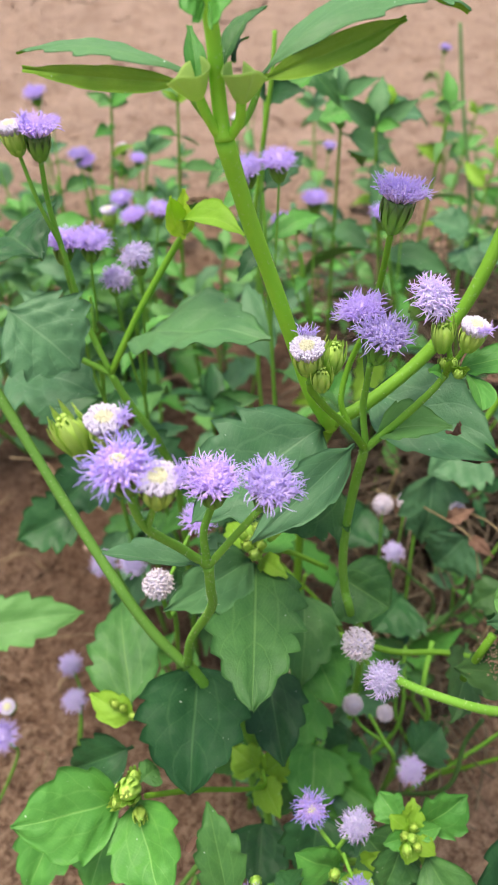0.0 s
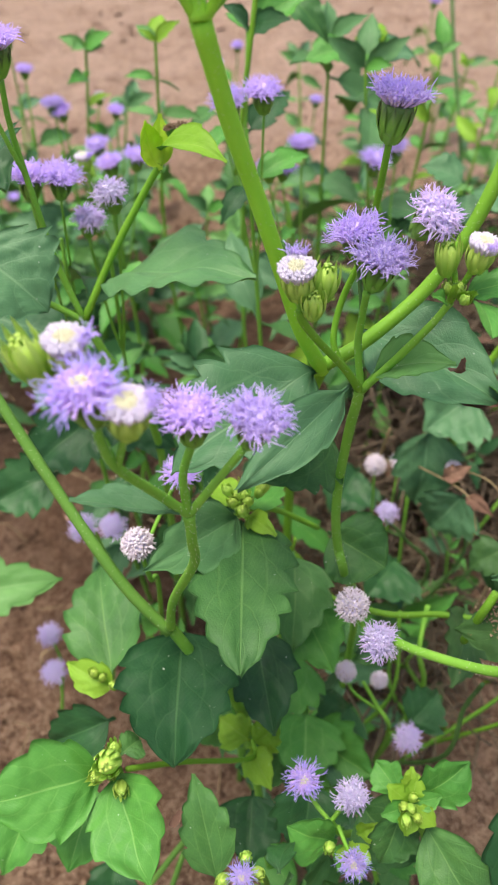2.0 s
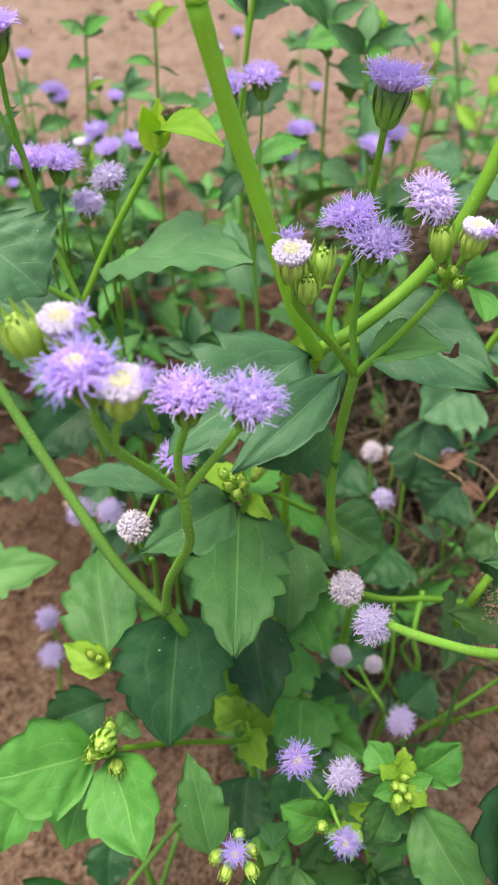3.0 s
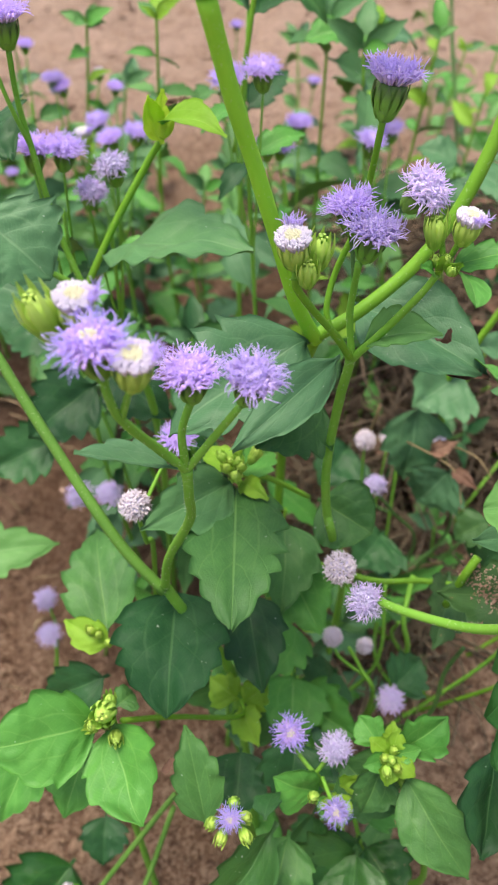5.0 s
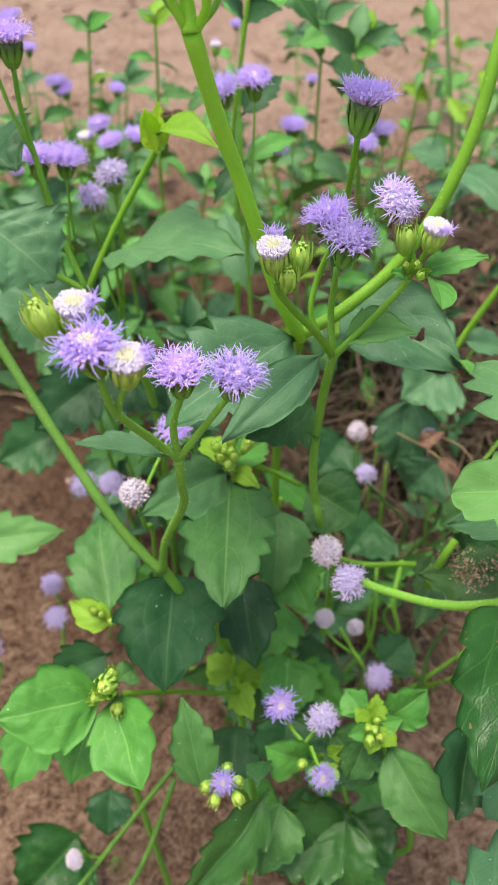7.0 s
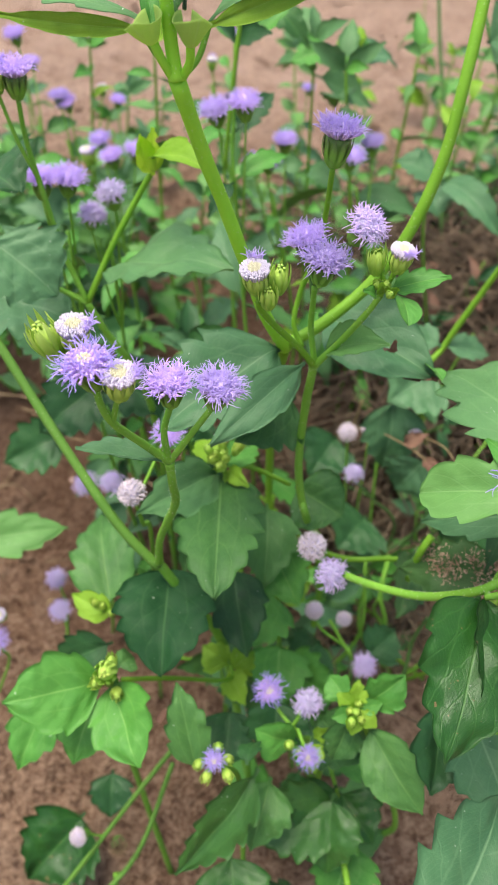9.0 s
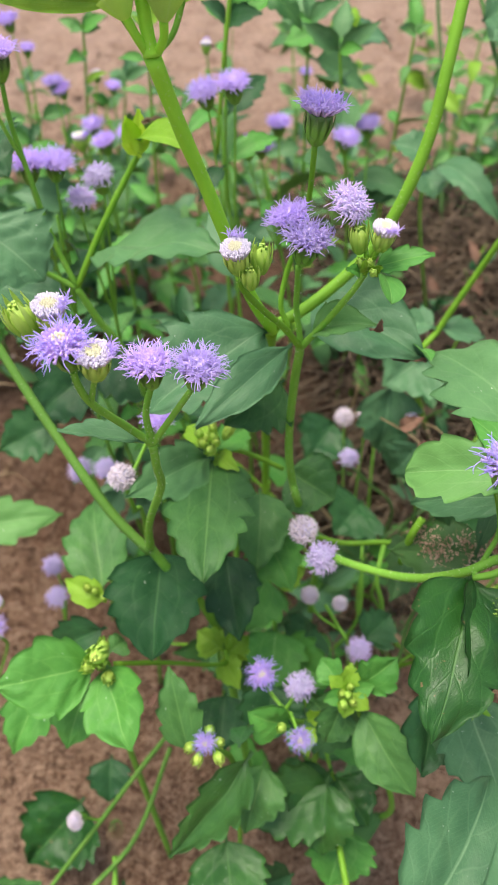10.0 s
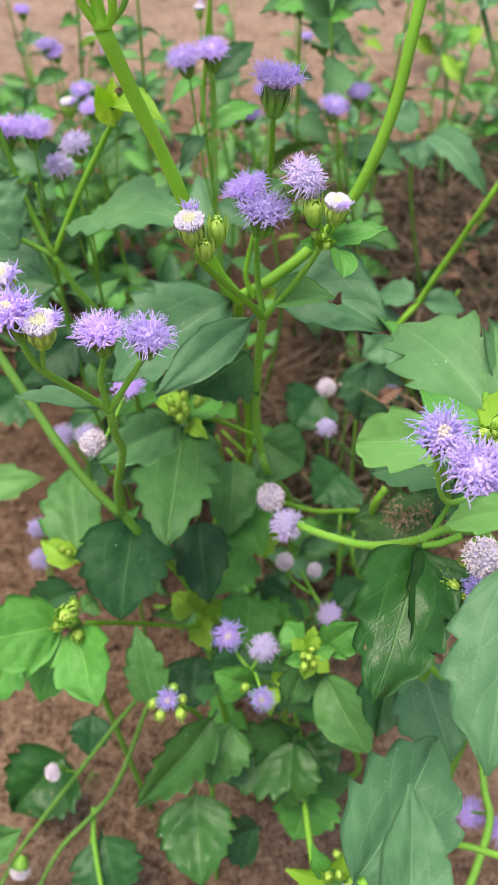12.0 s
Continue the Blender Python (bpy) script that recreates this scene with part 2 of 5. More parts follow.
bump(nt, bsdf, calc(nt, "ADD", calc(nt, "MULTIPLY", clod, 2.0), calc(nt, "ADD", lump, grit)), 1.0, 0.006)
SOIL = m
CRUMB = plain("soil_crumb", (0.24, 0.15, 0.10), (0.52, 0.37, 0.27), 300, 0.95)
PEBBLE = plain("pebble", (0.36, 0.24, 0.18), (0.52, 0.42, 0.35), 200, 0.85)

# ---- building blocks ----


def V(p):
    return Vector(p)


def mesh_of(name, verts, faces, mats, slots=None, uvs=None, smooth=True):
    me = bpy.data.meshes.new(name)
    me.from_pydata([tuple(p) for p in verts], [], faces)
    for mt in mats:
        me.materials.append(mt)
    if slots is not None:
        me.polygons.foreach_set("material_index", slots)
    if uvs is not None:
        layer = me.uv_layers.new(name="blade")
        index = np.empty(len(me.loops), dtype=np.int32)
        me.loops.foreach_get("vertex_index", index)
        layer.data.foreach_set("uv", np.asarray(uvs, dtype=np.float32)[index].ravel())
    if smooth:
        me.polygons.foreach_set("use_smooth", [True] * len(me.polygons))
    me.update()
    return me


def thing(name, at, label, category, group="", kind=""):
    ob = new(name)
    ob.empty_display_size = 0.01
    ob.location = at
    return tagged(ob, label, category, group, kind)


def part(name, me, parent, label="", m=None, kind=""):
    """Links a mesh, given in the world's coordinates or at the pose m, as one part of a thing."""
    ob = new(name, me)
    ob.parent = parent
    top = parent
    shift = Matrix.Translation(-Vector(top.location)) if top.type == "EMPTY" else Matrix.Identity(4)
    ob.matrix_parent_inverse = shift
    if m is not None:
        ob.matrix_basis = m
    return tagged(ob, label, kind=kind)


def glide(points, steps=7):
    """A smooth line through the points."""
    p = [np.array(q, float) for q in points]
    p = [2 * p[0] - p[1]] + p + [2 * p[-1] - p[-2]]
    out = []
    for i in range(1, len(p) - 2):
        a, b, c, d = p[i - 1:i + 3]
        for k in range(steps):
            s = k / steps
            out.append(0.5 * (2 * b + (c - a) * s + (2 * a - 5 * b + 4 * c - d) * s * s + (3 * b - a - 3 * c + d) * s ** 3))
    out.append(p[-2])
    return np.array(out)


def tube_data(line, radii, sides, verts, faces, uvs=None, cap=True):
    """Adds a round tube along the line to verts and faces."""
    n = len(line)
    t = np.gradient(line, axis=0)
    t /= np.linalg.norm(t, axis=1)[:, None] + 1e-12
    ref = np.array([1.0, 0, 0]) if abs(t[0][0]) < 0.8 else np.array([0, 1.0, 0])
    a = np.cross(t[0], ref)
    a /= np.linalg.norm(a)
    start = len(verts)
    for i in range(n):
        a = a - t[i] * a.dot(t[i])
        a /= np.linalg.norm(a) + 1e-12
        b = np.cross(t[i], a)
        for k in range(sides):
            w = 2 * math.pi * k / sides
            verts.append(line[i] + radii[i] * (math.cos(w) * a + math.sin(w) * b))
            if uvs is not None:
                uvs.append((i / (n - 1), k / sides))
    for i in range(n - 1):
        for k in range(sides):
            q = start + i * sides
            faces.append((q + k, q + (k + 1) % sides, q + sides + (k + 1) % sides, q + sides + k))
    if cap:
        faces.append(tuple(start + k for k in range(sides))[::-1])
        faces.append(tuple(start + (n - 1) * sides + k for k in range(sides)))


def stem(plant, points, r0, r1, mat="green", hairs=0, sides=10, name="stem", swell=0.0):
    """A tapering stem through the points, radii in millimetres, with short stiff hairs."""
    rnd = random.Random(str([round(c, 4) for q in points for c in q]))
    line = glide(points)
    n = len(line)
    length = np.linalg.norm(np.diff(line, axis=0), axis=1).sum()
    s = np.linspace(0, 1, n)
    radii = (r0 + (r1 - r0) * s) * 0.00064
    wave = np.array([noise.noise(V(q) * 110) for q in line])
    radii *= 1 + 0.07 * wave + swell * (np.exp(-(s / 0.05) ** 2) + np.exp(-((1 - s) / 0.05) ** 2))
    verts, faces = [], []
    tube_data(line, radii, sides, verts, faces)
    ob = part(name, mesh_of(name, verts, faces, [STEM[mat]]), plant)
    if hairs * length * 1000 > 12:
        hv, hf = [], []
        for _ in range(int(hairs * length * 1000)):
            i = rnd.randrange(n - 1)
            c = line[i] + (line[i + 1] - line[i]) * rnd.random()
            d = np.array([rnd.gauss(0, 1) for _ in range(3)])
            along = line[i + 1] - line[i]
            along = along / (np.linalg.norm(along) + 1e-12)
            d -= along * d.dot(along)
            d /= np.linalg.norm(d) + 1e-9
            h = rnd.uniform(0.15, 0.5) * 0.001
            foot = c + d * radii[i] * 0.95
            tube_data(np.array([foot, foot + d * h * 0.5 + along * h * 0.1, foot + d * h + along * h * 0.35]), [0.00005, 0.00004, 0.000012], 3, hv, hf, cap=False)
        part("fuzz", mesh_of("fuzz", hv, hf, [HAIR]), ob, "fine pale hairs", kind="stuff")
    return ob


def profile(u, peak, b):
    a = b * peak / (1 - peak)
    top = peak ** a * (1 - peak) ** b
    return (u ** a * (1 - u) ** b) / top


def leaf(plant, base, tip, width, up=(0, -0.35, 0.93), arch=0.10, mat="mid", teeth=5, fold=0.24, peak=0.38, depth=0.25, blunt=1.08,
         stalk=0.08, rows=52, cols=6, twist=0.0, under="under", name="leaf", curl=0.0, wave=0.065, label=""):
    """A toothed, ovate leaf from base to tip; width in metres, arch and fold as shares of length and half width."""
    rnd = random.Random(str([round(c, 4) for c in (*base, *tip)]))
    base, tip = np.array(base, float), np.array(tip, float)
    length = np.linalg.norm(tip - base)
    x = (tip - base) / length
    up = np.array(up, float)
    up = up - x * up.dot(x)
    up /= np.linalg.norm(up)
    side0 = np.cross(up, x)
    phase_l, phase_r, seed = rnd.random(), rnd.random(), rnd.random() * 50
    thick = 0.00022
    topv, botv, uvs = [], [], []
    for i in range(rows + 1):
        u = i / rows
        ub = max(0.0, (u - stalk) / (1 - stalk))
        ang = twist * u
        n = up * math.cos(ang) + side0 * math.sin(ang)
        s = np.cross(n, x)
        w0 = profile(min(max(ub, 0.0), 1.0), peak, blunt) * width / 2
        for j in range(-cols, cols + 1):
            v = j / cols
            ph = phase_l if v < 0 else phase_r
            k = ub * teeth * (0.85 + 0.3 * ub) + ph
            saw = k - math.floor(k)
            crest = (saw / 0.86) ** 0.75 if saw < 0.86 else ((1 - saw) / 0.14) ** 0.8
            onset = min(1.0, max(0.0, (ub - 0.2) / 0.12)) * (0.75 + 0.5 * noise.noise(Vector((math.floor(k) * 1.7 + seed, ph * 9, 2.0))))
            av = abs(v)
            w = max(w0 * (1 + 0.1 * depth * onset * av ** 3 - 1.35 * depth * onset * (1 - crest) * av ** 3), 0.0005)
            lift = fold * w * av - curl * width * av * av
            lift += wave * width * (noise.noise(Vector((u * 3 + seed, v * 1.2, seed))) + 0.45 * av * noise.noise(Vector((u * 9 + seed, v * 2 + 9, 3))))
            lift += arch * length * (4 * u * (1 - u))
            quilt = abs(math.sin(math.pi * ((u - 0.42 * av) * 4.6 + ph))) * math.sin(math.pi * min(1.0, av * 1.15))
            lift += 0.020 * width * quilt - 0.016 * width * math.exp(-(av / 0.12) ** 2)
            lift += 0.010 * width * av ** 3 * math.sin(k * 2 * math.pi)
            forward = (0.6 * length / max(teeth, 1)) * depth * onset * crest * av ** 5 * (1 - ub)
            p = base + x * (u * length + forward) + s * (w * v) + n * lift
            topv.append(p)
            botv.append(p - n * thick * (1.3 - 0.8 * av))
            uvs.append((u, 0.5 + 0.5 * v))
    nc = 2 * cols + 1
    total = len(topv)
    faces, slots = [], []
    for i in range(rows):
        for j in range(nc - 1):
            q = i * nc + j
            for tri in ((q, q + nc, q + nc + 1), (q, q + nc + 1, q + 1)):
                faces.append(tri)
                slots.append(0)
                faces.append(tuple(total + k for k in tri[::-1]))
                slots.append(1)
        for q, r in ((i * nc, 0), (i * nc + nc - 1, 1)):
            f = (q, q + nc, total + q + nc, total + q)
            faces.append(f[::-1] if r else f)
            slots.append(0)
    me = mesh_of(name, topv + botv, faces, [LEAF[mat], LEAF[under]], slots, uvs + uvs)
    return part(name, me, plant, label)


def funnel(plant, foot, rim, r0, r1, open_way, mat="young", turn=5.7):
    """A cup-shaped pair of young bracts: a thin open funnel round a shoot."""
    foot, rim = np.array(foot, float), np.array(rim, float)
    axis = rim - foot
    length = np.linalg.norm(axis)
    axis /= length
    front = np.array(open_way, float)
    front -= axis * front.dot(axis)
    front /= np.linalg.norm(front)
    side = np.cross(axis, front)
    outer, inner, uvs = [], [], []
    rows, cols = 10, 24
    for i in range(rows + 1):
        s = i / rows
        r = (r0 + (r1 - r0) * s ** 0.8) * 0.001
        for k in range(cols + 1):
            w = math.pi - turn / 2 + turn * k / cols
            rag = 1 + 0.04 * s * math.sin(k * 1.1) + 0.16 * s * math.cos(w * 2.0)
            out = front * math.cos(w) + side * math.sin(w)
            q = foot + axis * (length * s * rag) + out * r
            outer.append(q)
            inner.append(q - out * 0.00022)
            uvs.append((s, k / cols))
    total, nc, faces = len(outer), cols + 1, []
    for i in range(rows):
        for k in range(cols):
            q = i * nc + k
            faces.append((q, q + 1, q + nc + 1, q + nc))
            faces.append((total + q, total + q + nc, total + q + nc + 1, total + q + 1))
    for k in range(cols):
        q = rows * nc + k
        faces.append((q, q + 1, total + q + 1, total + q))
    return part("bract_cup", mesh_of("bract_cup", outer + inner, faces, [LEAF[mat]], None, uvs + uvs), plant, "cupped yellow-green bract")


# ---- flower heads: meshes in millimetres, shared between heads of one kind ----


def lancet(verts, faces, uvs, foot, along, out, length, width, bulge, curve):
    """A narrow pointed bract, from its foot along a way, bowed outwards."""
    side = np.cross(along, out)
    start = len(verts)
    for i in range(5):
        s = i / 4
        w = width * (0.62 + 0.5 * math.sin(math.pi * min(1, s * 0.85))) * (1 - s ** 4)
        c = foot + along * length * s + out * (bulge * math.sin(math.pi * s) + curve * s * s)
        for k, o in ((-1, -0.09), (0, 0.06), (1, -0.09)):
            verts.append(c + side * (w / 2 * k) + out * o)
            uvs.append((s, 0.5 + 0.5 * k))
    for i in range(4):
        for k in range(2):
            q = start + 3 * i + k
            faces.append((q, q + 3, q + 4, q + 1))


def involucre(kind, seed):
    """The green cup: three rows of overlapping bracts on a bell."""
    rnd = random.Random(seed)
    verts, faces, uvs = [], [], []
    closed = kind == "bud"
    prof = ((0.0, 0.5), (0.6, 1.25), (2.0, 1.7), (3.6, 1.8), (5.0, 1.5), (6.3, 0.5)) if closed else ((0.0, 0.6), (0.6, 1.35), (2.0, 2.0), (3.6, 2.3), (5.0, 2.45), (6.0, 2.5))
    start = len(verts)
    for z, r in prof:
        for k in range(14):
            w = 2 * math.pi * k / 14
            verts.append(np.array([r * math.cos(w), r * math.sin(w), z]))
            uvs.append((z / 6 * 0.8, 0.5))
    for i in range(len(prof) - 1):
        for k in range(14):
            q = start + 14 * i
            faces.append((q + k, q + (k + 1) % 14, q + 14 + (k + 1) % 14, q + 14 + k))
    faces.append(tuple(start + k for k in range(14))[::-1])
    faces.append(tuple(start + 14 * (len(prof) - 1) + k for k in range(14)))
    for row, (z0, r0, count, long) in enumerate(((0.6, 0.95, 9, 5.2), (1.3, 1.2, 10, 5.2), (0.3, 0.75, 7, 3.2))):
        for k in range(count):
            w = 2 * math.pi * (k + 0.5 * row + rnd.uniform(-0.12, 0.12)) / count
            out = np.array([math.cos(w), math.sin(w), 0.0])
            lean = (0.07 if closed else 0.2) + rnd.uniform(-0.02, 0.03)
            along = np.array([out[0] * lean, out[1] * lean, 1.0])
            along /= np.linalg.norm(along)
            foot = out * (r0 * (1.2 if closed else 1.35) + 0.16 * (row + 1) * 0.5) + np.array([0, 0, z0 + rnd.uniform(-0.1, 0.1)])
            lancet(verts, faces, uvs, foot, along, out, long * (rnd.uniform(0.95, 1.3) if closed else rnd.uniform(0.92, 1.08)), 1.0 if closed else 1.2, 0.55, (rnd.uniform(-0.35, 0.35) if closed else 0.0))
    return mesh_of("flower_head", verts, faces, [BRACT_LIGHT if closed or kind == "opening" else BRACT], None, uvs)


def florets(kind, seed):
    """The mass of florets: little flared tubes, and the long forked threads that stand out of them."""
    rnd = random.Random(seed)
    verts, faces, uvs, slots = [], [], [], []

    def add(line, radii, sides, slot):
        f0 = len(faces)
        tube_data(np.array(line), radii, sides, verts, faces, uvs)
        slots.extend([slot] * (len(faces) - f0))

    count, spread, tube, thread, share = {"open": (150, 72, 2.5, 3.0, 0.85), "thistle": (120, 50, 2.6, 2.6, 0.8), "star": (118, 88, 2.4, 3.4, 0.7), "opening": (340, 22, 1.3, 2.6, 0.0), "faded": (150, 124, 2.0, 1.2, 0.9), "bud": (5, 10, 0.5, 0.0, 0.0), "pom": (150, 116, 2.0, 2.5, 0.75), "dry": (46, 100, 1.6, 1.8, 0.6)}[kind]
    if kind in ("open", "thistle", "star", "faded", "pom"):
        wide, tall, mid = {"faded": (2.5, 1.7, 6.1), "pom": (2.5, 1.8, 6.1), "open": (2.6, 1.8, 6.9), "thistle": (2.6, 1.2, 7.4), "star": (2.5, 1.3, 6.6)}[kind]
        f0, v0 = len(faces), len(verts)
        for i in range(9):
            for k in range(14):
                w, e = 2 * math.pi * k / 14, math.pi * (i / 8 - 0.5)
                g = 1 + rnd.uniform(-0.1, 0.1)
                verts.append(np.array([wide * math.cos(e) * math.cos(w) * g, wide * math.cos(e) * math.sin(w) * g, mid + tall * math.sin(e) * g]))
                uvs.append((0.3 + 0.4 * rnd.random(), 0.5))
        for i in range(8):
            for k in range(14):
                q = v0 + 14 * i
                faces.append((q + k, q + (k + 1) % 14, q + 14 + (k + 1) % 14, q + 14 + k))
        slots.extend([1 if kind == "faded" else 0] * (len(faces) - f0))
    for i in range(count):
        f = math.sqrt((i + 0.5) / count)
        w = i * 2.39996 + rnd.uniform(-0.15, 0.15)
        th = radians(spread) * f ** 1.15 + rnd.uniform(-0.08, 0.08)
        r = {"bud": 0.9, "opening": 2.75}.get(kind, 2.2) * f
        rise = 6.1 + 0.5 * (1 - f * f)
        if kind in ("faded", "pom"):
            r, rise = 1.5 * f, 5.9 + 0.5 * (1 - f)
        d = np.array([math.cos(w) * math.sin(th), math.sin(w) * math.sin(th), math.cos(th)])
        foot = np.array([math.cos(w) * r, math.sin(w) * r, rise])
        young = kind == "star" and f < 0.27
        long = tube * rnd.uniform(0.85, 1.15) * (0.72 + 0.28 * f if kind in ("open", "thistle") else 1.0) * (0.85 if young else 1.0)
        end = foot + d * long
        slot = 1 if young or (kind == "opening" and f < 0.45) or (kind == "open" and f < 0.22) else 0
        wide = 0.21 if kind == "opening" else 0.38
        add([foot - d * 0.6, foot + d * long * 0.5, end - d * 0.2, end], [0.16, min(0.2, wide), wide * (0.9 if kind == "opening" else 0.75), wide * 0.4 if young or kind == "opening" else wide], 5, slot)
        tail = kind == "opening" and f > 0.8 and abs(w % 6.2832 - 2.5) < 0.5
        if tail or (rnd.random() < share and not young):
            for fork in (-1, 1):
                ax = np.cross(d, np.array([rnd.gauss(0, 1), rnd.gauss(0, 1), rnd.gauss(0, 1)]))
                ax /= np.linalg.norm(ax) + 1e-9
                bend = rnd.uniform(0.2, 0.9)
                ln = thread * rnd.uniform(0.6, 1.15) * (0.55 + 0.45 * f)
                line, p, q = [end - d * 0.3], end - d * 0.3, d.copy()
                for k in range(4):
                    q = q + ax * bend * 0.45 * fork + np.array([rnd.gauss(0, 0.22), rnd.gauss(0, 0.22), rnd.gauss(-0.02, 0.22)])
                    q /= np.linalg.norm(q)
                    p = p + q * ln / 4
                    line.append(p)
                add(line, [0.09, 0.088, 0.085, 0.08, 0.045], 4, 3)
        if kind == "faded" and rnd.random() < 0.28:
            add([end - d * 0.1, end + d * 0.25], [0.16, 0.1], 4, 2)
    mats = {"open": [LILAC, LILAC, BROWN, THREAD], "thistle": [LILAC, PALE, BROWN, THREAD], "star": [LILAC, CREAM, BROWN, VIOLET], "pom": [PALE, PALE, BROWN, WISP], "opening": [WHITE, CREAM, BROWN, THREAD], "faded": [FADED, PALE, BROWN, FADED], "dry": [LITTER, LITTER, BROWN, LITTER], "bud": [BRACT_LIGHT, CREAM, BROWN, CREAM]}[kind]
    return mesh_of("tuft", verts, faces, mats, slots, uvs)


HEADS = {}
LOOKS = {"open": "", "thistle": "upright lilac florets", "star": "lilac florets with a pale centre", "opening": "white florets just opening", "faded": "faded pinkish florets", "pom": "pale round lilac tuft", "bud": "closed light green bud", "dry": "dried brown florets"}


def head(plant, base, axis=(0, 0, 1), kind="open", size=1.0, spin=None):
    """A flower head with its base at the end of a stalk."""
    rnd = random.Random(str([round(c, 4) for c in base]))
    variant = rnd.randrange(3)
    key = (kind, variant)
    if key not in HEADS:
        cup = "bud" if kind == "bud" else "opening" if kind == "opening" else "open"
        HEADS[key] = involucre(cup, 7 * variant + len(kind)), florets(kind, 13 * variant + len(kind))
    cup, mass = HEADS[key]
    turn = Vector(axis).to_track_quat("Z", "Y").to_matrix().to_4x4()
    m = Matrix.Translation(base) @ turn @ Matrix.Rotation(rnd.uniform(0, 6.28) if spin is None else spin, 4, "Z") @ Matrix.Scale(0.001 * size, 4)
    ob = part("flower_head", cup, plant, "", m)
    part("tuft", mass, ob, LOOKS[kind])
    return ob


def cluster(plant, at, axis, count, size, seed, spread=0.0045, kind="bud"):
    """A tuft of small closed buds at a shoot's tip."""
    rnd = random.Random(seed)
    for i in range(count):
        w = i * 2.4 + rnd.random()
        r = spread * math.sqrt(i / max(1, count))
        a = Vector(axis) + Vector((math.cos(w), math.sin(w), 0)) * 0.5 * math.sqrt(i / count)
        head(plant, tuple(Vector(at) + Vector((math.cos(w) * r, math.sin(w) * r, rnd.uniform(-0.001, 0.001)))), tuple(a), kind, size * rnd.uniform(0.75, 1.1))




def ground_height(x, y):
    h = 0.010 * noise.noise(Vector((x * 5, y * 5, 0.3))) + 0.006 * noise.noise(Vector((x * 18, y * 18, 2.1)))
    h += 0.007 * abs(noise.noise(Vector((x * 42, y * 42, 4.7)))) + 0.0028 * noise.noise(Vector((x * 120, y * 120, 1.7))) - 0.003
    far = math.hypot(x, y)
    return h + 0.02 * noise.noise(Vector((x * 1.1, y * 1.1, 7.7))) * min(1.0, max(0.0, far - 0.5))

# ---- the ground: one sheet to the horizon, finer where it is near ----


def build_ground():
    rings, spokes = 300, 330
    verts, faces = [], []
    cx, cy = 0.0, 0.18
    verts.append((cx, cy, ground_height(cx, cy)))
    r, step = 0.0, 0.0025
    for i in range(rings):
        r += step
        step *= 1.011 if r < 0.7 else 1.09
        for k in range(spokes):
            w = 2 * math.pi * (k + 0.5 * (i % 2)) / spokes
            x, y = cx + r * math.cos(w), cy + r * math.sin(w)
            z = ground_height(x, y) if r < 12 else ground_height(x, y) * 0.4
            verts.append((x, y, z))
    for k in range(spokes):
        faces.append((0, 1 + k, 1 + (k + 1) % spokes))
    for i in range(rings - 1):
        a = 1 + i * spokes
        for k in range(spokes):
            faces.append((a + k, a + spokes + k, a + spokes + (k + 1) % spokes, a + (k + 1) % spokes))
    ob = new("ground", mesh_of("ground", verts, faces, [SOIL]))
    return tagged(ob, "bare reddish-brown crumbly garden soil", "soil", kind="structure")


build_ground()


def build_crumbs(name, mat, count, low, high, area, seed, label):
    """Loose lumps of soil, too many to count, as one mesh."""
    rnd = random.Random(seed)
    bm = bmesh.new()
    bmesh.ops.create_icosphere(bm, subdivisions=1, radius=1.0)
    unit = np.array([v.co[:] for v in bm.verts])
    tri = [tuple(v.index for v in f.verts) for f in bm.faces]
    bm.free()
    verts, faces = [], []
    for _ in range(count):
        x, y = rnd.uniform(area[0], area[1]), rnd.uniform(area[2], area[3])
        s = low * (high / low) ** (rnd.random() ** 2.2)
        p = unit * np.array([s * rnd.uniform(0.7, 1.3), s * rnd.uniform(0.7, 1.3), s * rnd.uniform(0.5, 0.9)])
        p = p * (1 + 0.28 * np.array([rnd.uniform(-1, 1) for _ in range(len(p))])[:, None])
        w = rnd.uniform(0, 6.28)
        c, sn = math.cos(w), math.sin(w)
        p = np.stack([p[:, 0] * c - p[:, 1] * sn, p[:, 0] * sn + p[:, 1] * c, p[:, 2]], 1)
        q = len(verts)
        verts.extend(p + np.array([x, y, ground_height(x, y) - s * 0.1]))
        faces.extend(tuple(q + i for i in f) for f in tri)
    ob = new(name, mesh_of(name, verts, faces, [mat], smooth=False))
    return tagged(ob, label, "soil", kind="stuff")


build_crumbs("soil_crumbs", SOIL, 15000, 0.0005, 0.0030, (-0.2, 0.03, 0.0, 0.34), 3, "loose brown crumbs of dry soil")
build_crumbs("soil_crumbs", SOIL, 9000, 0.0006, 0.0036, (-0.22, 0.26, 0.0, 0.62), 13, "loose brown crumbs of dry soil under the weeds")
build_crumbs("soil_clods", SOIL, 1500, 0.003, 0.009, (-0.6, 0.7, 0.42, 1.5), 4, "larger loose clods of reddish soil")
build_crumbs("pebbles", PEBBLE, 30, 0.001, 0.003, (-0.2, 0.2, 0.02, 0.5), 5, "small pale pebbles in the soil")


def root(x, y):
    return (x, y, ground_height(x, y) - 0.004)


